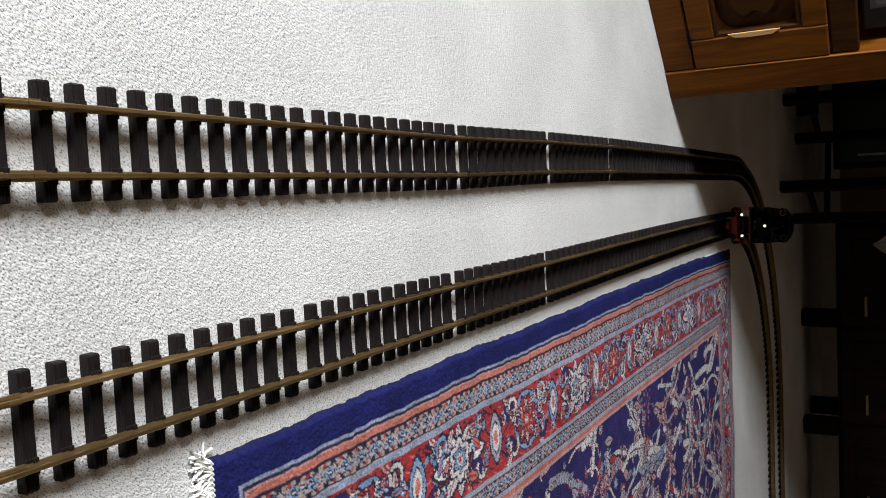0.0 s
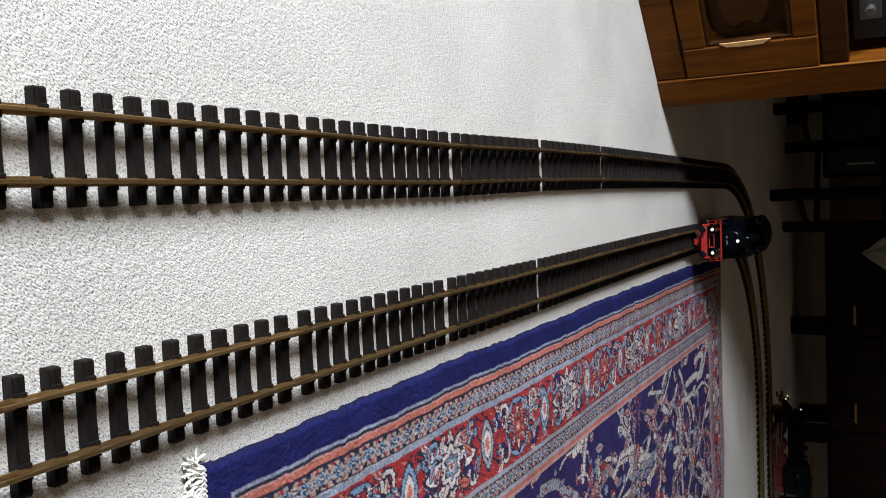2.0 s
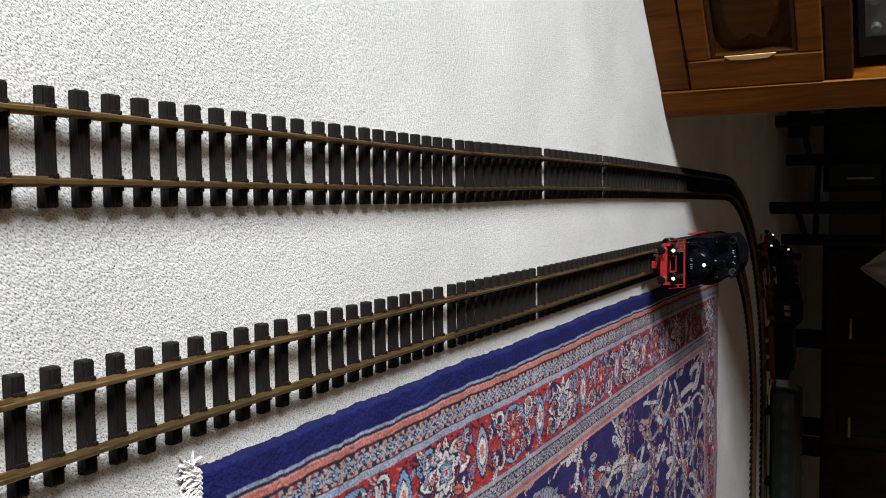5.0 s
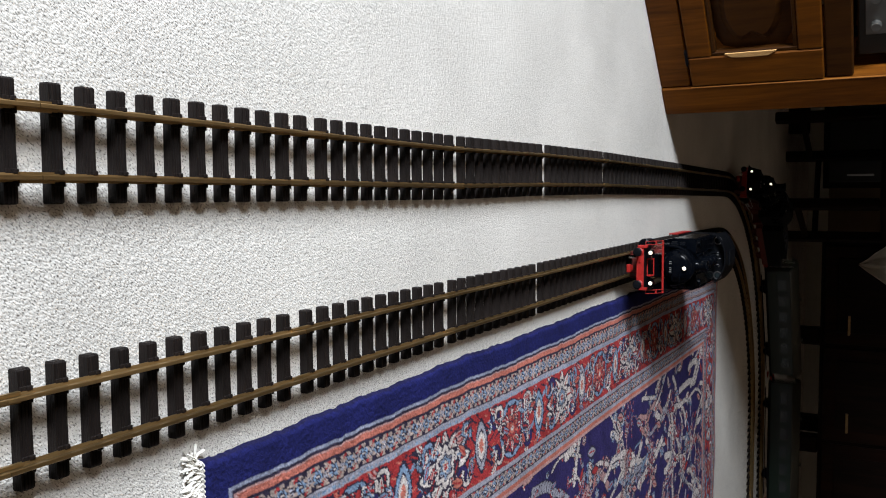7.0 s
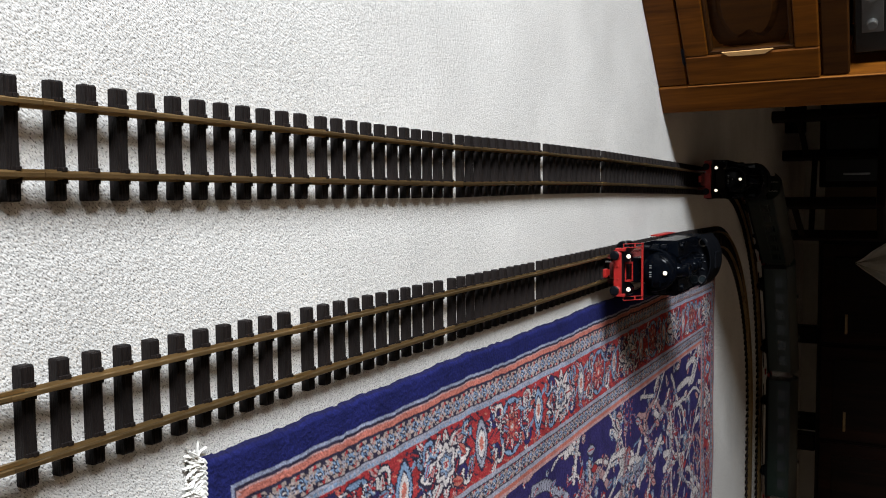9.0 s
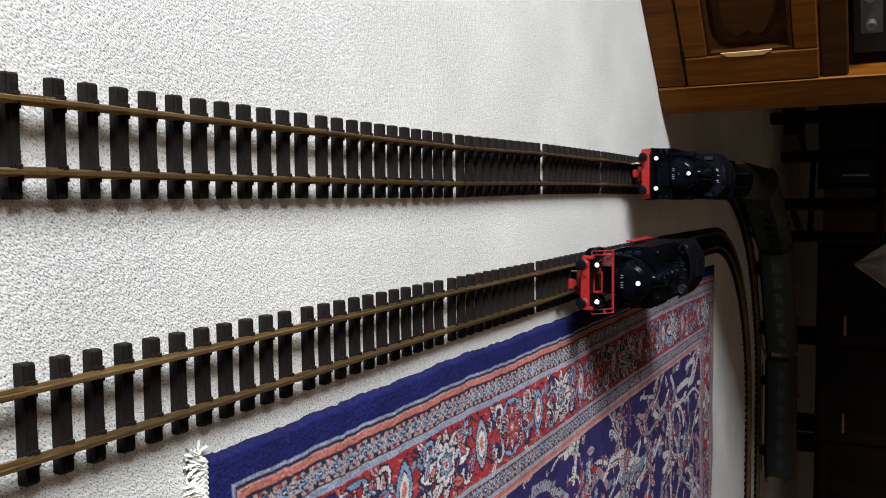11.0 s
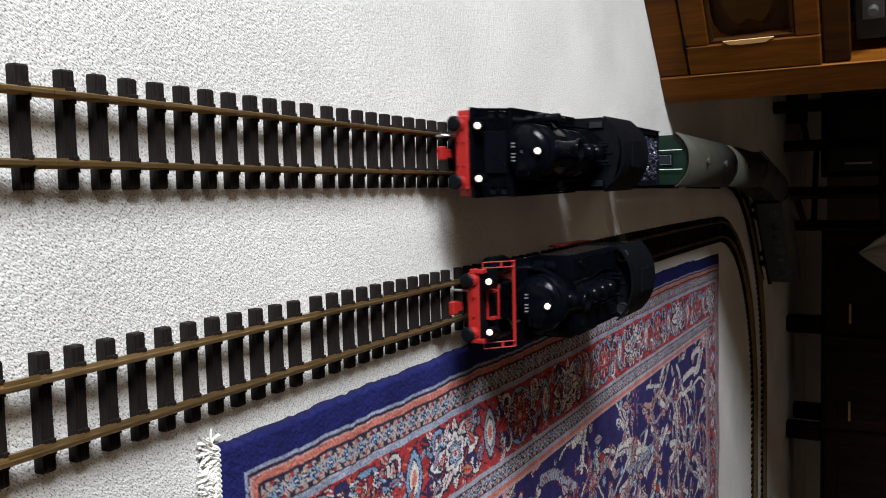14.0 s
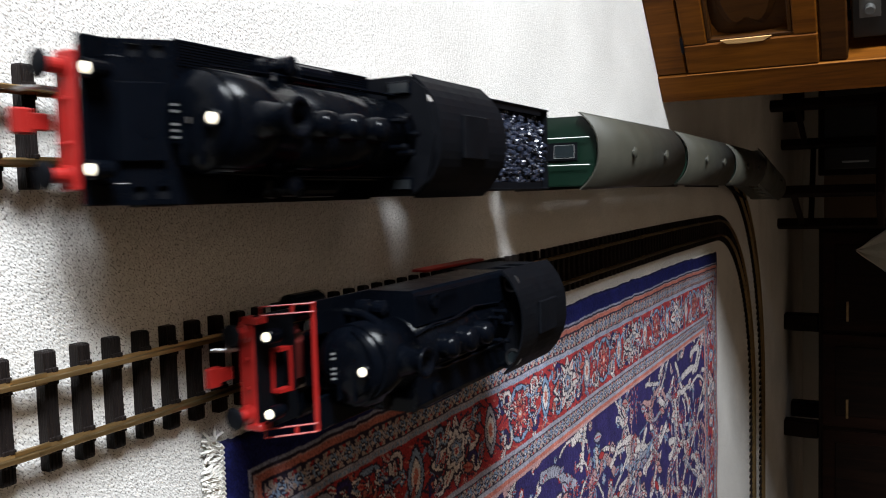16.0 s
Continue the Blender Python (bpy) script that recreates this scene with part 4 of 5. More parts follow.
def tender_engine():
    e = thing("steam_locomotive", "black model steam locomotive with red buffer beam and lit lamps", "model locomotive", "tender engine and its train")
    beam = part("buffer_beam", box(B(), -0.044, 0.044, 0.0, 0.005, 0.048, 0.064, 0.0012), RED, e, "bright red buffer beam")
    for sx in (-1, 1):
        for z in (0.052, 0.060):
            part("bolt", rod(B(), (sx * 0.014, -0.002, z), (sx * 0.014, 0.0005, z), 0.0014, seg=6), RED, beam)
    buffers(e, beam, 0.0, 0.055, 0.034)
    coupler(e, 0.002)
    hose = pipe(B(), [(-0.02, -0.001, 0.050), (-0.021, -0.010, 0.046), (-0.021, -0.014, 0.038), (-0.02, -0.016, 0.032)], 0.0016)
    part("brake_hose", hose, STEEL, e)
    # apron and decks with tread ribs
    bm = box(B(), -0.0535, 0.0535, 0.002, 0.022, 0.066, 0.0705, 0.0008)
    deck = part("front_deck", bm, BLACK, e, "ribbed black deck")
    tagged(part("tread_ribs", ribs(B(), -0.0525, 0.0525, 0.0035, 0.021, 0.0704, 10), BLACK, deck), kind="stuff")
    # sloping apron with two square foot holes at each side
    rise, run = 0.028, 0.034
    n = math.hypot(rise, run)
    m = Matrix.Translation((0, 0.0205, 0.0685)) @ Matrix.Rotation(math.atan2(rise, run), 4, "X")
    us, vs = (-0.0535, -0.0502, -0.0417, 0.0417, 0.0502, 0.0535), (0, 0.015, 0.0225, 0.0295, 0.037, n)
    bm = B()
    g = [[bm.verts.new(m @ Vector((u, v, 0))) for u in us] for v in vs]
    for j in range(5):
        for i in range(5):
            if not (i in (1, 3) and j in (1, 3)):
                bm.faces.new((g[j][i], g[j][i + 1], g[j + 1][i + 1], g[j + 1][i]))
    bmesh.ops.solidify(bm, geom=bm.faces[:], thickness=-0.0018)
    apron = part("apron", bm, BLACK, e, "sloping black apron plate with square foot holes")
    for sx in (-1, 1):
        part("apron_side", box(B(), min(sx * 0.0506, sx * 0.0534), max(sx * 0.0506, sx * 0.0534), 0.003, n - 0.0005, -0.008, -0.0004, 0.0003, m), BLACK, apron)
    part("apron_backing", extrude_x(B(), [(0.0225, 0.0662), (0.0534, 0.0662), (0.0534, 0.0925)], -0.0500, 0.0500), BLACKMATT, apron)
    part("apron_step", box(B(), -0.0255, 0.0255, 0.006, 0.036, 0.0019, 0.0042, 0.0006, m), BLACK, apron)
    for sx in (-1, 1):
        bm = box(B(), min(sx * 0.030, sx * 0.0545), max(sx * 0.030, sx * 0.0545), 0.0537, 0.284, 0.0942, 0.0978, 0.0006)
        board = part("running_board", bm, BLACK, e, "ribbed running board")
        tagged(part("tread_ribs", ribs(B(), min(sx * 0.037, sx * 0.0542), max(sx * 0.037, sx * 0.0542), 0.056, 0.283, 0.0977, 9, False), BLACK, board), kind="stuff")
        part("grab_rail", pipe(B(), [(sx * 0.040, 0.016, 0.0705), (sx * 0.040, 0.016, 0.079), (sx * 0.040, 0.022, 0.084)], 0.0007), BLACK, e)
        part("lower_steps", box(B(), min(sx * 0.040, sx * 0.052), max(sx * 0.040, sx * 0.052), 0.02, 0.034, 0.042, 0.0655, 0.0008), RED, e)
        head_lamp(e, sx * 0.031, -0.001, 0.0785)
        # boiler-side pipework
        part("pipe", pipe(B(), [(sx * 0.028, 0.105, 0.137), (sx * 0.036, 0.12, 0.125), (sx * 0.037, 0.16, 0.118), (sx * 0.037, 0.282, 0.118)], 0.0016), BLACK, e)
        part("boiler_rail", pipe(B(), [(sx * 0.034, 0.055, 0.127), (sx * 0.0355, 0.12, 0.127), (sx * 0.0355, 0.282, 0.127)], 0.0009), BLACK, e)
        part("feed_pump", lathe(B(), [(0.007, 0), (0.0085, 0.002), (0.0085, 0.012), (0.005, 0.014), (0.005, 0.020), (0.0075, 0.021), (0.0075, 0.032), (0.003, 0.034)], (sx * 0.043, 0.135, 0.0980), "z", 14), BLACK, e)
        part("air_tank", lathe(B(), [(0.004, 0.0), (0.0075, 0.003), (0.0075, 0.045), (0.004, 0.048)], (sx * 0.044, 0.165, 0.1056), "y", 14), BLACK, e)
    bm = tube_y(B(), 0.0345, 0.056, 0.125, 0.1135)
    tube_y(bm, 0.0325, 0.124, 0.288, 0.1135)
    boiler = part("boiler", bm, BLACK, e, smooth=True)
    for y in (0.126, 0.16, 0.195, 0.23, 0.27):
        part("boiler_band", tube_y(B(), 0.0331, y, y + 0.0022, 0.1135), BLACK, boiler)
    part("smokebox_saddle", box(B(), -0.024, 0.024, 0.062, 0.118, 0.066, 0.086, 0.002), BLACK, e)
    door = part("smokebox_door", lathe(B(), [(0.0325, 0.0562), (0.0325, 0.0535), (0.0285, 0.0525), (0.0275, 0.0508), (0.020, 0.0492), (0.010, 0.0484), (0.0008, 0.0482)], (0, 0, 0.1135), "y", 32), BLACK, e, smooth=True)
    for z in (0.106, 0.121):
        part("hinge", box(B(), 0.004, 0.029, 0.0474, 0.0515, z - 0.0012, z + 0.0012, 0.0005), BLACK, door)
    part("door_wheel", pipe(B(), [(-0.002, 0.0474, 0.1135), (0.002, 0.0474, 0.1135)], 0.001), STEEL, door)
    plate(e, 0, 0.0472, 0.103, 6)
    head_lamp(e, 0, 0.046, 0.1345)
    part("lamp_bracket", box(B(), -0.004, 0.004, 0.048, 0.064, 0.125, 0.1395, 0.001), BLACK, e)
    part("chimney", lathe(B(), [(0.016, -0.006), (0.0125, 0.002), (0.0112, 0.010), (0.0118, 0.024), (0.0140, 0.0265), (0.0140, 0.029), (0.0098, 0.0292), (0.0092, 0.012)], (0, 0.083, 0.147), "z", 24), BLACK, e, smooth=True)
    dome(e, 0.140, 0.142, 0.0105, 0.021)
    dome(e, 0.176, 0.142, 0.0110, 0.021)
    dome(e, 0.212, 0.142, 0.0105, 0.020)
    bm = B()
    for x, y, h in ((0.012, 0.245, 0.012), (-0.010, 0.247, 0.011), (-0.014, 0.258, 0.008), (0.016, 0.260, 0.010), (0.0, 0.268, 0.010)):
        rod(bm, (x, y, 0.140), (x, y, 0.145 + h), 0.0026, 0.0020, 8)
        rod(bm, (x, y, 0.144 + h), (x, y, 0.148 + h), 0.0034, 0.0024, 8)
    part("valves", bm, BLACK, e, "small valves and whistle before the cab")
    # cab
    bm = B()
    for sx in (-1, 1):
        x0, x1 = sorted((sx * 0.0505, sx * 0.0525))
        box(bm, x0, x1, 0.2875, 0.405, 0.072, 0.106)
        for a, b in ((0.2875, 0.306), (0.332, 0.344), (0.370, 0.405)):
            box(bm, x0, x1, a, b, 0.106, 0.129)
        box(bm, x0, x1, 0.2875, 0.405, 0.129, 0.138)
    front = [(-0.0525, 0.072), (0.0525, 0.072), (0.0525, 0.138), (0.040, 0.155), (0.0, 0.164), (-0.040, 0.155), (-0.0525, 0.138)]
    extrude_y(bm, front, 0.285, 0.2875)
    part("cab", bm, BLACKMATT, e)
    for sx in (-1, 1):
        f = part("cab_window", box(B(), sx * 0.042 - 0.006, sx * 0.042 + 0.006, 0.2825, 0.2848, 0.118, 0.142, 0.0008), BLACK, e, "narrow front cab window")
        part("pane", box(B(), sx * 0.042 - 0.0042, sx * 0.042 + 0.0042, 0.2818, 0.2824, 0.1205, 0.1395), WINDOW, f)
    roof = part("cab_roof", extrude_y(B(), arch(0.0545, 0.140, 0.1680, 16, 0.002), 0.290, 0.428), BLACKMATT, e, smooth=False)
    part("roof_vent", box(B(), -0.020, 0.020, 0.33, 0.38, 0.1673, 0.1705, 0.001), BLACKMATT, roof)
    part("cab_floor", box(B(), -0.050, 0.050, 0.285, 0.425, 0.066, 0.0715, 0.001), BLACKMATT, e)
    part("rear_step", box(B(), -0.052, 0.052, 0.375, 0.40, 0.035, 0.0655, 0.001), DIMRED, e)
    running_gear(e, (0.135, 0.205, 0.275), 0.0285, ((0.055, 0.0165),), 0.006, 0.41, 0.078)
    return e


def tender():
    e = thing("tender", "black model tender heaped with glossy coal behind the engine", "model tender", "tender engine and its train")
    part("frame", box(B(), -0.040, 0.040, 0.0, 0.245, 0.040, 0.062, 0.001), DIMRED, e)
    bm = box(B(), -0.049, 0.049, 0.004, 0.242, 0.0625, 0.112, 0.002)
    for sx in (-1, 1):
        x0, x1 = sorted((sx * 0.0465, sx * 0.0485))
        box(bm, x0, x1, 0.004, 0.188, 0.111, 0.136, 0.0006)
        x0, x1 = sorted((sx * 0.040, sx * 0.0465))
        box(bm, x0, x1, 0.004, 0.165, 0.1325, 0.1345)
    box(bm, -0.0465, 0.0465, 0.186, 0.189, 0.111, 0.134)
    part("tank", bm, BLACKMATT, e)
    part("water_lid", lathe(B(), [(0.012, 0.112), (0.012, 0.118), (0.010, 0.120), (0.001, 0.1205)], (0, 0.215, 0), "z", 18), BLACKMATT, e)
    part("coal_floor", box(B(), -0.046, 0.046, 0.02, 0.184, 0.113, 0.124, 0.004), COAL, e)
    bm = B()
    rs = random.Random(3)
    for k in range(520):
        x, y = rs.uniform(-0.041, 0.041), rs.uniform(0.022, 0.182)
        z = 0.124 + 0.013 * (1 - (x / 0.046) ** 2) * math.sin(math.pi * min(1, (y - 0.0) / 0.2)) ** 0.5 + rs.uniform(-0.002, 0.002)
        r = rs.uniform(0.0020, 0.0042)
        bmesh.ops.create_icosphere(bm, subdivisions=1, radius=r, matrix=Matrix.LocRotScale((x, y, z), Euler((rs.uniform(0, 6), rs.uniform(0, 6), rs.uniform(0, 6))), (1, rs.uniform(0.6, 1.3), rs.uniform(0.5, 1))))
    tagged(part("coal", bm, COAL, e, "glossy blue-black lumps of coal"), kind="stuff")
    beam = part("buffer_beam", box(B(), -0.044, 0.044, 0.2452, 0.250, 0.044, 0.062, 0.001), RED, e)
    buffers(e, beam, 0.250, 0.053, 0.034, True)
    for y in (0.045, 0.122, 0.20):
        wheelset(e, y, 0.0185, 9)
    return e


def coach():
    e = thing("passenger_coach", "dark green model passenger coach with a grey arched roof", "model coach", "coaches of the train")
    L = 0.53
    # side walls with real window openings
    n, ww, wz0, wz1 = 6, 0.046, 0.092, 0.122
    ws = [0.075 + k * 0.0765 for k in range(n)]
    for sx in (-1, 1):
        x0, x1 = sorted((sx * 0.0455, sx * 0.0475))
        bm = box(B(), x0, x1, 0.012, L - 0.012, 0.052, wz0)
        box(bm, x0, x1, 0.012, L - 0.012, wz1, 0.1385)
        ed = [0.012] + [v for y in ws for v in (y - ww / 2, y + ww / 2)] + [L - 0.012]
        for a, b in zip(ed[::2], ed[1::2]):
            box(bm, x0, x1, a, b, wz0, wz1)
        w = part("side_wall", bm, GREEN, e)
        for y in ws:
            f = part("window", box(B(), sx * 0.0465 - 0.0006, sx * 0.0465 + 0.0006, y - ww / 2, y + ww / 2, wz0, wz1), PANE, w, "bluish coach window")
            part("window_bar", box(B(), sx * 0.0476 - 0.0006, sx * 0.0476 + 0.0006, y - ww / 2, y + ww / 2, 0.1135, 0.115), GREEN, w)
        part("waist_strip", box(B(), sx * 0.0480 - 0.0005, sx * 0.0480 + 0.0005, 0.012, L - 0.012, 0.0865, 0.0885), GREEN, w)
        part("step_board", box(B(), min(sx * 0.044, sx * 0.053), max(sx * 0.044, sx * 0.053), 0.03, L - 0.03, 0.030, 0.0325, 0.0005), BLACKMATT, e)
        part("sole_bar", box(B(), sx * 0.036 - 0.002, sx * 0.036 + 0.002, 0.006, L - 0.006, 0.042, 0.0518, 0.0005), BLACKMATT, e)
    for y, s in ((0.012, -1), (L - 0.012, 1)):
        y0, y1 = sorted((y, y - s * 0.002))
        g = arch(0.0475, 0.1365, 0.160, 12)[:13] + [(0.0475, 0.052), (-0.0475, 0.052)]
        w = part("end_wall", extrude_y(B(), g, y0, y1), GREEN, e)
        d0, d1 = sorted((y + s * 0.0004, y + s * 0.0022))
        d = part("end_door", box(B(), -0.0125, 0.0125, d0, d1, 0.054, 0.132, 0.0006), BLACKMATT, w, "black gangway door")
        q0, q1 = sorted((y + s * 0.0024, y + s * 0.003))
        part("pane", box(B(), -0.008, 0.008, q0, q1, 0.10, 0.127), PANE, d)
        bm = B()
        for zz in (0.0992, 0.1278):
            rod(bm, (-0.0088, y + s * 0.003, zz), (0.0088, y + s * 0.003, zz), 0.0003, seg=5)
        for xx in (-0.0088, 0.0088):
            rod(bm, (xx, y + s * 0.003, 0.0992), (xx, y + s * 0.003, 0.1278), 0.0003, seg=5)
        part("pane_frame", bm, LETTER, d, "thin pale window frame")
        for sx in (-1, 1):
            part("grab_rail", pipe(B(), [(sx * 0.0185, y + s * 0.006, 0.060), (sx * 0.0185, y + s * 0.006, 0.150)], 0.0007), RAILWHITE, w, "thin white grab rail")
        b0, b1 = sorted((y + s * 0.0005, y + s * 0.012))
        beam = part("end_beam", box(B(), -0.044, 0.044, b0, b1, 0.043, 0.0545, 0.001), BLACKMATT, e)
        buffers(e, beam, y + s * 0.011, 0.049, 0.033, s > 0)
    part("floor", box(B(), -0.045, 0.045, 0.014, L - 0.014, 0.0522, 0.056), BLACKMATT, e)
    roof = part("roof", extrude_y(B(), arch(0.0525, 0.1385, 0.1655, 22, 0.0018), 0.002, L - 0.002), ROOF, e, "weathered grey arched roof")
    for p in roof.data.polygons:
        p.use_smooth = len(p.vertices) == 4 and abs(p.normal.y) < 0.5
    for y in (0.165, 0.365):
        part("roof_vent", lathe(B(), [(0.0045, -0.002), (0.0045, 0.003), (0.0085, 0.0035), (0.0085, 0.0055), (0.005, 0.0075), (0.0008, 0.008)], (0, y, 0.1652), "z", 14), ROOF, roof)
    for y in (0.11, L - 0.11):
        part("axle_guard", box(B(), -0.034, 0.034, y - 0.018, y + 0.018, 0.036, 0.0418, 0.001), BLACKMATT, e)
        wheelset(e, y, 0.0155, 0, mat=BLACKMATT)
    coupler(e, 0.0, 0.030)
    return e


def tank_engine():
    e = thing("tank_locomotive", "black model tank locomotive with bright red front frame and lit lamps", "model locomotive")
    beam = part("buffer_beam", box(B(), -0.0415, 0.0415, 0.003, 0.008, 0.048, 0.064, 0.0012), RED, e, "bright red buffer beam")
    for sx in (-1, 1):
        part("bolt_plate", lathe(B(), [(0.0078, 0.0032), (0.0078, 0.0005), (0.004, -0.001)], (sx * 0.033, 0, 0.0555), "y", 10), RED, beam)
        part("bolt", rod(B(), (sx * 0.012, 0.0008, 0.057), (sx * 0.012, 0.0035, 0.057), 0.0016, seg=6), RED, beam)
    buffers(e, beam, 0.003, 0.055, 0.033)
    coupler(e, 0.002)
    part("brake_hose", pipe(B(), [(-0.020, -0.001, 0.050), (-0.021, -0.011, 0.047), (-0.022, -0.020, 0.040)], 0.0018), STEEL, e)
    bm = box(B(), -0.047, 0.047, 0.004, 0.054, 0.062, 0.0655, 0.0006)
    part("front_deck", bm, BLACKMATT, e)
    # red front: raised board edge, side frames and centre step
    part("board_edge", box(B(), -0.0545, 0.0545, 0.0425, 0.046, 0.0902, 0.0942, 0.0008), RED, e, "red front edge of the running board")
    bm = box(B(), -0.0185, 0.0185, 0.020, 0.0225, 0.0656, 0.0675)
    box(bm, -0.0185, 0.0185, 0.031, 0.0335, 0.0756, 0.0775)
    box(bm, -0.0185, -0.0155, 0.020, 0.0335, 0.0676, 0.0755)
    box(bm, 0.0155, 0.0185, 0.020, 0.0335, 0.0676, 0.0755)
    part("centre_frame", bm, RED, e, "red frame below the smokebox")
    for sx in (-1, 1):
        bm = B()
        for x in (sx * 0.0535, sx * 0.0465):
            pipe(bm, [(x, 0.010, 0.066), (x, 0.042, 0.0945)], 0.0008)
        pipe(bm, [(sx * 0.0535, 0.010, 0.066), (sx * 0.0465, 0.010, 0.066)], 0.0008)
        pipe(bm, [(sx * 0.0535, 0.030, 0.082), (sx * 0.0465, 0.030, 0.082)], 0.0018)
        part("ladder", bm, RED, e, "thin red step ladder")
        part("beam_horn", box(B(), min(sx * 0.040, sx * 0.046), max(sx * 0.040, sx * 0.046), 0.001, 0.014, 0.052, 0.070, 0.001), RED, e)
        head_lamp(e, sx * 0.031, 0.002, 0.0775)
        bm = box(B(), min(sx * 0.026, sx * 0.0545), max(sx * 0.026, sx * 0.0545), 0.0462, 0.33, 0.0905, 0.0945, 0.0006)
        part("running_board", bm, BLACK, e)
        # side tank with rounded top edge
        x0, x1 = 0.0225, 0.0545
        o = [(x0, 0.0946), (x1, 0.0946), (x1, 0.137), (x1 - 0.002, 0.1405), (x1 - 0.006, 0.142), (x0, 0.142)]
        part("side_tank", extrude_y(B(), [(sx * x, z) for x, z in o], 0.125, 0.318), BLACK, e)
        part("tank_lid", lathe(B(), [(0.0075, 0.142), (0.0075, 0.1445), (0.006, 0.1455), (0.001, 0.146)], (sx * 0.041, 0.16, 0), "z", 14), BLACK, e)
        part("tank_rail", pipe(B(), [(sx * 0.050, 0.13, 0.1420), (sx * 0.050, 0.131, 0.1475), (sx * 0.050, 0.20, 0.1475), (sx * 0.050, 0.201, 0.142)], 0.0008), BLACK, e)
        part("steam_pipe", pipe(B(), [(sx * 0.022, 0.075, 0.139), (sx * 0.032, 0.085, 0.128), (sx * 0.038, 0.088, 0.112), (sx * 0.040, 0.088, 0.094)], 0.0042, 10), BLACK, e)
        part("rail", pipe(B(), [(sx * 0.012, 0.050, 0.147), (sx * 0.026, 0.052, 0.138), (sx * 0.033, 0.056, 0.122)], 0.0009), BLACK, e)
        part("pump", lathe(B(), [(0.006, 0), (0.008, 0.002), (0.008, 0.014), (0.005, 0.016), (0.0075, 0.02), (0.0075, 0.03), (0.003, 0.032)], (sx * 0.041, 0.105, 0.0945), "z", 14), BLACK, e)
        part("cab_skirt", box(B(), min(sx * 0.0535, sx * 0.0565), max(sx * 0.0535, sx * 0.0565), 0.285, 0.43, 0.046, 0.066, 0.0008), RED, e, "red skirt plate below the cab")
    bm = tube_y(B(), 0.034, 0.062, 0.118, 0.1165)
    tube_y(bm, 0.032, 0.117, 0.322, 0.1165)
    boiler = part("boiler", bm, BLACK, e, smooth=True)
    for y in (0.12, 0.16, 0.20, 0.24, 0.28):
        part("boiler_band", tube_y(B(), 0.0326, y, y + 0.002, 0.1165), BLACK, boiler)
    part("smokebox_saddle", box(B(), -0.024, 0.024, 0.064, 0.115, 0.064, 0.090, 0.002), BLACK, e)
    door = part("smokebox_door", lathe(B(), [(0.032, 0.0622), (0.032, 0.0595), (0.028, 0.0585), (0.027, 0.0565), (0.020, 0.0542), (0.010, 0.0530), (0.0008, 0.0526)], (0, 0, 0.1165), "y", 32), BLACK, e, smooth=True)
    for z in (0.109, 0.124):
        part("hinge", box(B(), 0.004, 0.029, 0.0522, 0.0568, z - 0.0012, z + 0.0012, 0.0005), BLACK, door)
    plate(e, 0, 0.0520, 0.106, 6)
    head_lamp(e, 0.003, 0.052, 0.1335)
    part("lamp_bracket", box(B(), -0.002, 0.008, 0.054, 0.07, 0.125, 0.1395, 0.001), BLACK, e)
    part("chimney", lathe(B(), [(0.016, -0.006), (0.0125, 0.002), (0.011, 0.008), (0.0112, 0.018), (0.0132, 0.020), (0.0132, 0.0225), (0.0095, 0.0227), (0.009, 0.01)], (0, 0.092, 0.150), "z", 24), BLACK, e, smooth=True)
    dome(e, 0.165, 0.145, 0.0115, 0.020)
    dome(e, 0.203, 0.145, 0.0125, 0.020)
    dome(e, 0.240, 0.145, 0.0115, 0.019)
    bm = B()
    for x, y, h in ((0.012, 0.265, 0.013), (-0.010, 0.27, 0.012), (-0.015, 0.283, 0.010), (0.016, 0.285, 0.012), (0.0, 0.295, 0.012)):
        rod(bm, (x, y, 0.143), (x, y, 0.147 + h), 0.0026, 0.0020, 8)
        rod(bm, (x, y, 0.146 + h), (x, y, 0.150 + h), 0.0034, 0.0024, 8)
    part("valves", bm, BLACK, e, "small valves and whistle before the cab")
    part("pipework", pipe(B(), [(-0.016, 0.12, 0.145), (-0.022, 0.15, 0.146), (-0.021, 0.19, 0.146), (-0.026, 0.24, 0.1435), (-0.022, 0.3, 0.144)], 0.0013), BLACK, e)
    part("pipework", pipe(B(), [(0.016, 0.13, 0.145), (0.021, 0.17, 0.146), (0.021, 0.25, 0.146), (0.02, 0.31, 0.145)], 0.0013), BLACK, e)
    # cab and bunker
    bm = B()
    front = [(-0.0535, 0.072), (0.0535, 0.072), (0.0535, 0.146), (0.040, 0.160), (0.0, 0.167), (-0.040, 0.160), (-0.0535, 0.146)]
    extrude_y(bm, front, 0.320, 0.3225)
    extrude_y(bm, front, 0.416, 0.4185)
    for sx in (-1, 1):
        x0, x1 = sorted((sx * 0.0515, sx * 0.0535))
        box(bm, x0, x1, 0.3225, 0.416, 0.072, 0.112)
        for a, b in ((0.3225, 0.335), (0.362, 0.374), (0.400, 0.416)):
            box(bm, x0, x1, a, b, 0.112, 0.137)
        box(bm, x0, x1, 0.3225, 0.416, 0.137, 0.146)
    part("cab", bm, BLACKMATT, e)
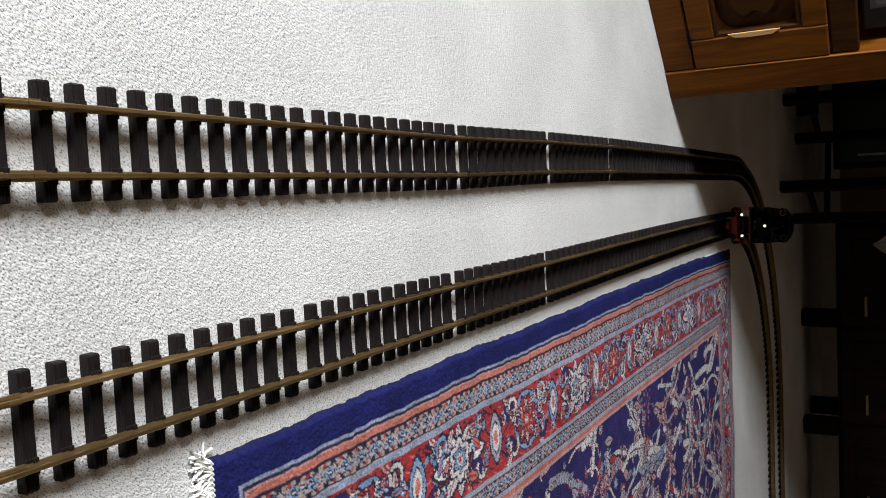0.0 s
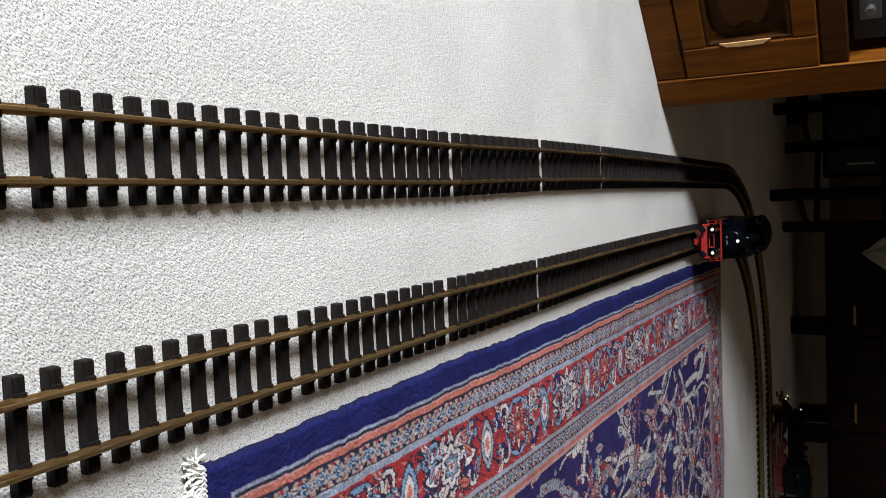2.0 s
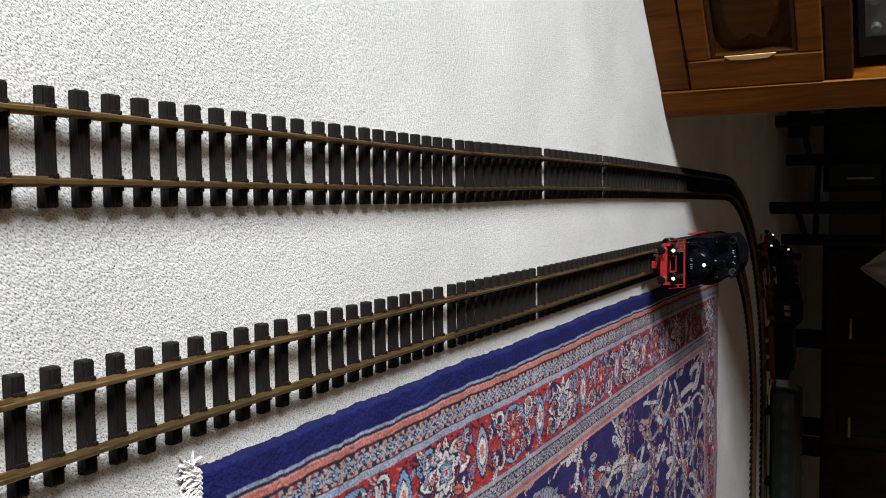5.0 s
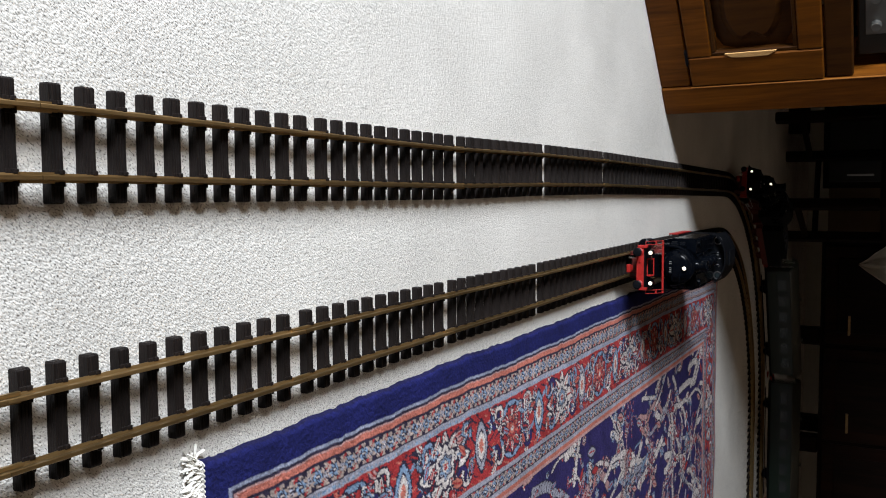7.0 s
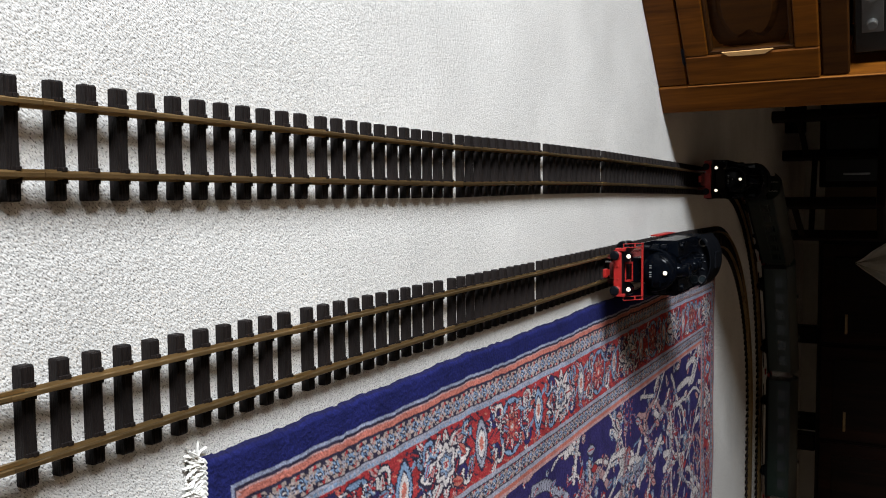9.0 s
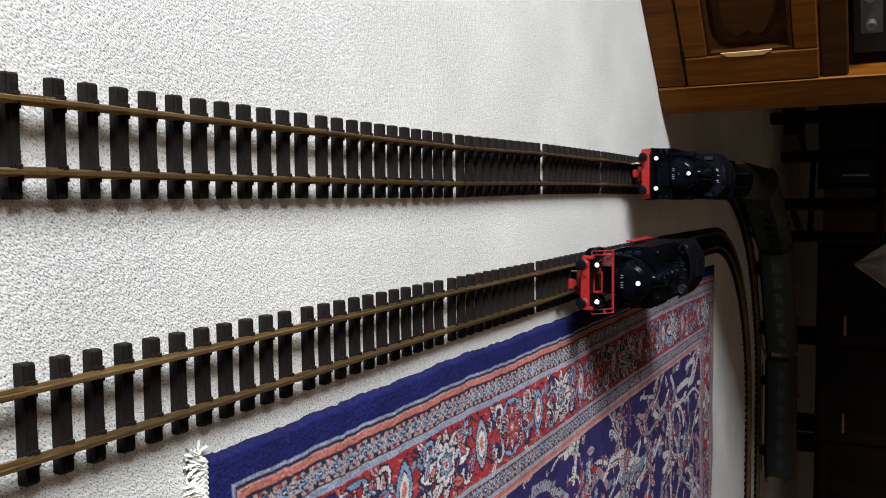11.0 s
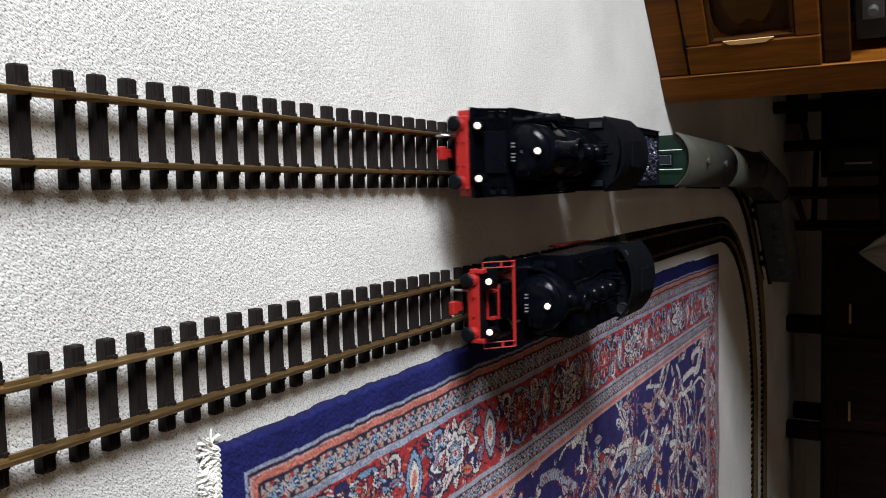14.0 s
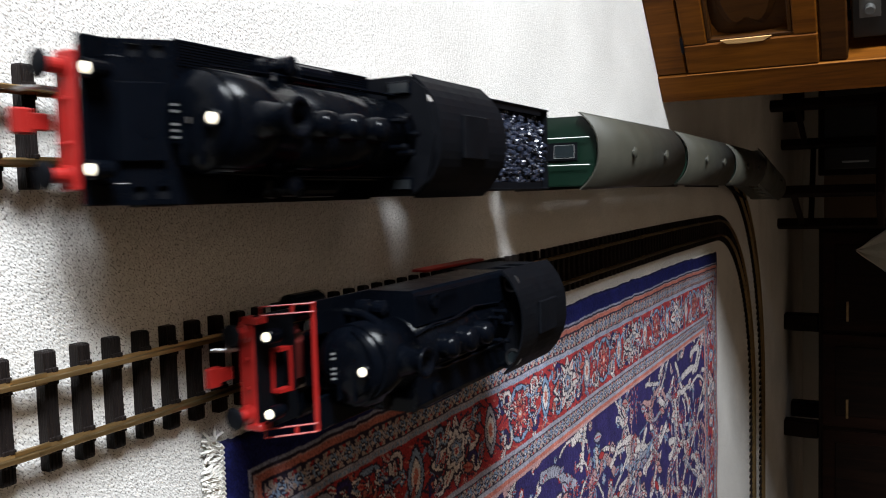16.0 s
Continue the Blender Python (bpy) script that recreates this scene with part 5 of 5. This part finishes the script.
    for sx in (-1, 1):
        f = part("cab_window", lathe(B(), [(0.0095, 0.3196), (0.0095, 0.3178), (0.007, 0.3178), (0.007, 0.3196)], (sx * 0.040, 0, 0.1505), "y", 18), STEEL, e, "round front cab window with a bright rim")
        part("pane", lathe(B(), [(0.0068, 0.3194), (0.0068, 0.3186)], (sx * 0.040, 0, 0.1505), "y", 18), PANE, f)
    roof = part("cab_roof", extrude_y(B(), arch(0.0565, 0.147, 0.1705, 16, 0.002), 0.302, 0.434), BLACKMATT, e)
    part("roof_vent", box(B(), -0.018, 0.018, 0.345, 0.395, 0.1698, 0.1733, 0.001), BLACKMATT, roof)
    part("bunker", box(B(), -0.050, 0.050, 0.4187, 0.47, 0.066, 0.132, 0.003), BLACKMATT, e)
    part("rear_beam", box(B(), -0.0415, 0.0415, 0.4702, 0.476, 0.044, 0.064, 0.001), RED, e)
    part("cab_floor", box(B(), -0.0535, 0.0535, 0.318, 0.47, 0.062, 0.0655, 0.001), BLACKMATT, e)
    running_gear(e, (0.15, 0.215, 0.28), 0.0285, ((0.07, 0.0165), (0.40, 0.0165)), 0.0062, 0.468, 0.09)
    return e


engine = tender_engine()
tend = tender()
coach_one = coach()
mark = len(WHEELS)
tank = tank_engine()
coaches = [coach_one]
made = [w for w in WHEELS if w[1] is coach_one]
for k in range(3):
    c = copy_thing(coach_one, pose(0, 0, 0))
    coaches.append(c)
    kids = [o for o in c.children if o.name.startswith("wheelset")]
    for o in kids:
        WHEELS.append((o, c, o.location.y, o.location.z, 0.0155))


# ---------------------------------------------------------------- sleepers, the repeated pieces
for e, m in TIES:
    shared("sleeper", SLEEPER_MESH, e, m)


# ---------------------------------------------------------------- how the trains run
# seconds and the distance of the front beam along its track
TRAIN_RUN = ((0, 4.610), (0.5, 4.462), (1, 4.315), (2, 4.027), (3, 3.745), (4, 3.462), (6.5, 2.768), (7, 2.611), (7.5, 2.466), (8, 2.321), (8.5, 2.186), (9, 2.046), (11.5, 1.233),
             (12, 1.088), (12.5, 0.948), (13.5, 0.673), (14.5, 0.395), (15, 0.262), (16, -0.016))
TANK_RUN = ((0, 2.249), (0.5, 2.178), (1, 2.103), (2, 1.950), (3, 1.786), (3.5, 1.702), (4, 1.632), (6.5, 1.369), (7, 1.335), (7.5, 1.307), (8, 1.275), (8.5, 1.235), (9, 1.190), (11.5, 0.952),
            (12, 0.884), (12.5, 0.805), (13.5, 0.647), (14.5, 0.456), (15, 0.352), (16, 0.138))


def at_time(table, t):
    """Cubic through the table's rows."""
    ts, ss = [r[0] for r in table], [r[1] for r in table]
    n = len(ts)
    k = max(i for i in range(n - 1) if ts[i] <= t)
    slope = lambda i: (ss[min(i + 1, n - 1)] - ss[max(i - 1, 0)]) / (ts[min(i + 1, n - 1)] - ts[max(i - 1, 0)])
    h = ts[k + 1] - ts[k]
    u = (t - ts[k]) / h
    return ((1 + 2 * u) * (1 - u) ** 2 * ss[k] + u * (1 - u) ** 2 * h * slope(k) + u * u * (3 - 2 * u) * ss[k + 1] + u * u * (u - 1) * h * slope(k + 1))


def on_line(line, s, a, b):
    """The pose of a vehicle whose front stands at s and whose axles lie a and b behind it."""
    p, q = line.place(s + a), line.place(s + b)
    d = (q - p).normalized()
    turn = Matrix(((d.y, d.x, 0), (-d.x, d.y, 0), (0, 0, 1))).to_4x4()
    return Matrix.Translation(p - d * a) @ turn


def motions():
    times = [k * 0.1 for k in range(161)]
    stock = [(engine, OUTER, TRAIN_RUN, 0.0, 0.10, 0.29), (tend, OUTER, TRAIN_RUN, 0.443, 0.045, 0.20), (tank, INNER, TANK_RUN, 0.0, 0.12, 0.33)]
    stock += [(c, OUTER, TRAIN_RUN, 0.738 + 0.558 * k, 0.11, 0.42) for k, c in enumerate(coaches)]
    for ob, line, table, off, a, b in stock:
        walk(ob, [(t, on_line(line, at_time(table, t) + off, a, b)) for t in times])
    for ob, owner, y, z, r in WHEELS:
        table = TANK_RUN if owner is tank else TRAIN_RUN
        s0 = at_time(table, 0)
        steps = [k / 15 for k in range(241)] if r < 0.02 else times
        walk(ob, [(t, pose(0, y, z, math.degrees((s0 - at_time(table, t)) / r))) for t in steps])


motions()
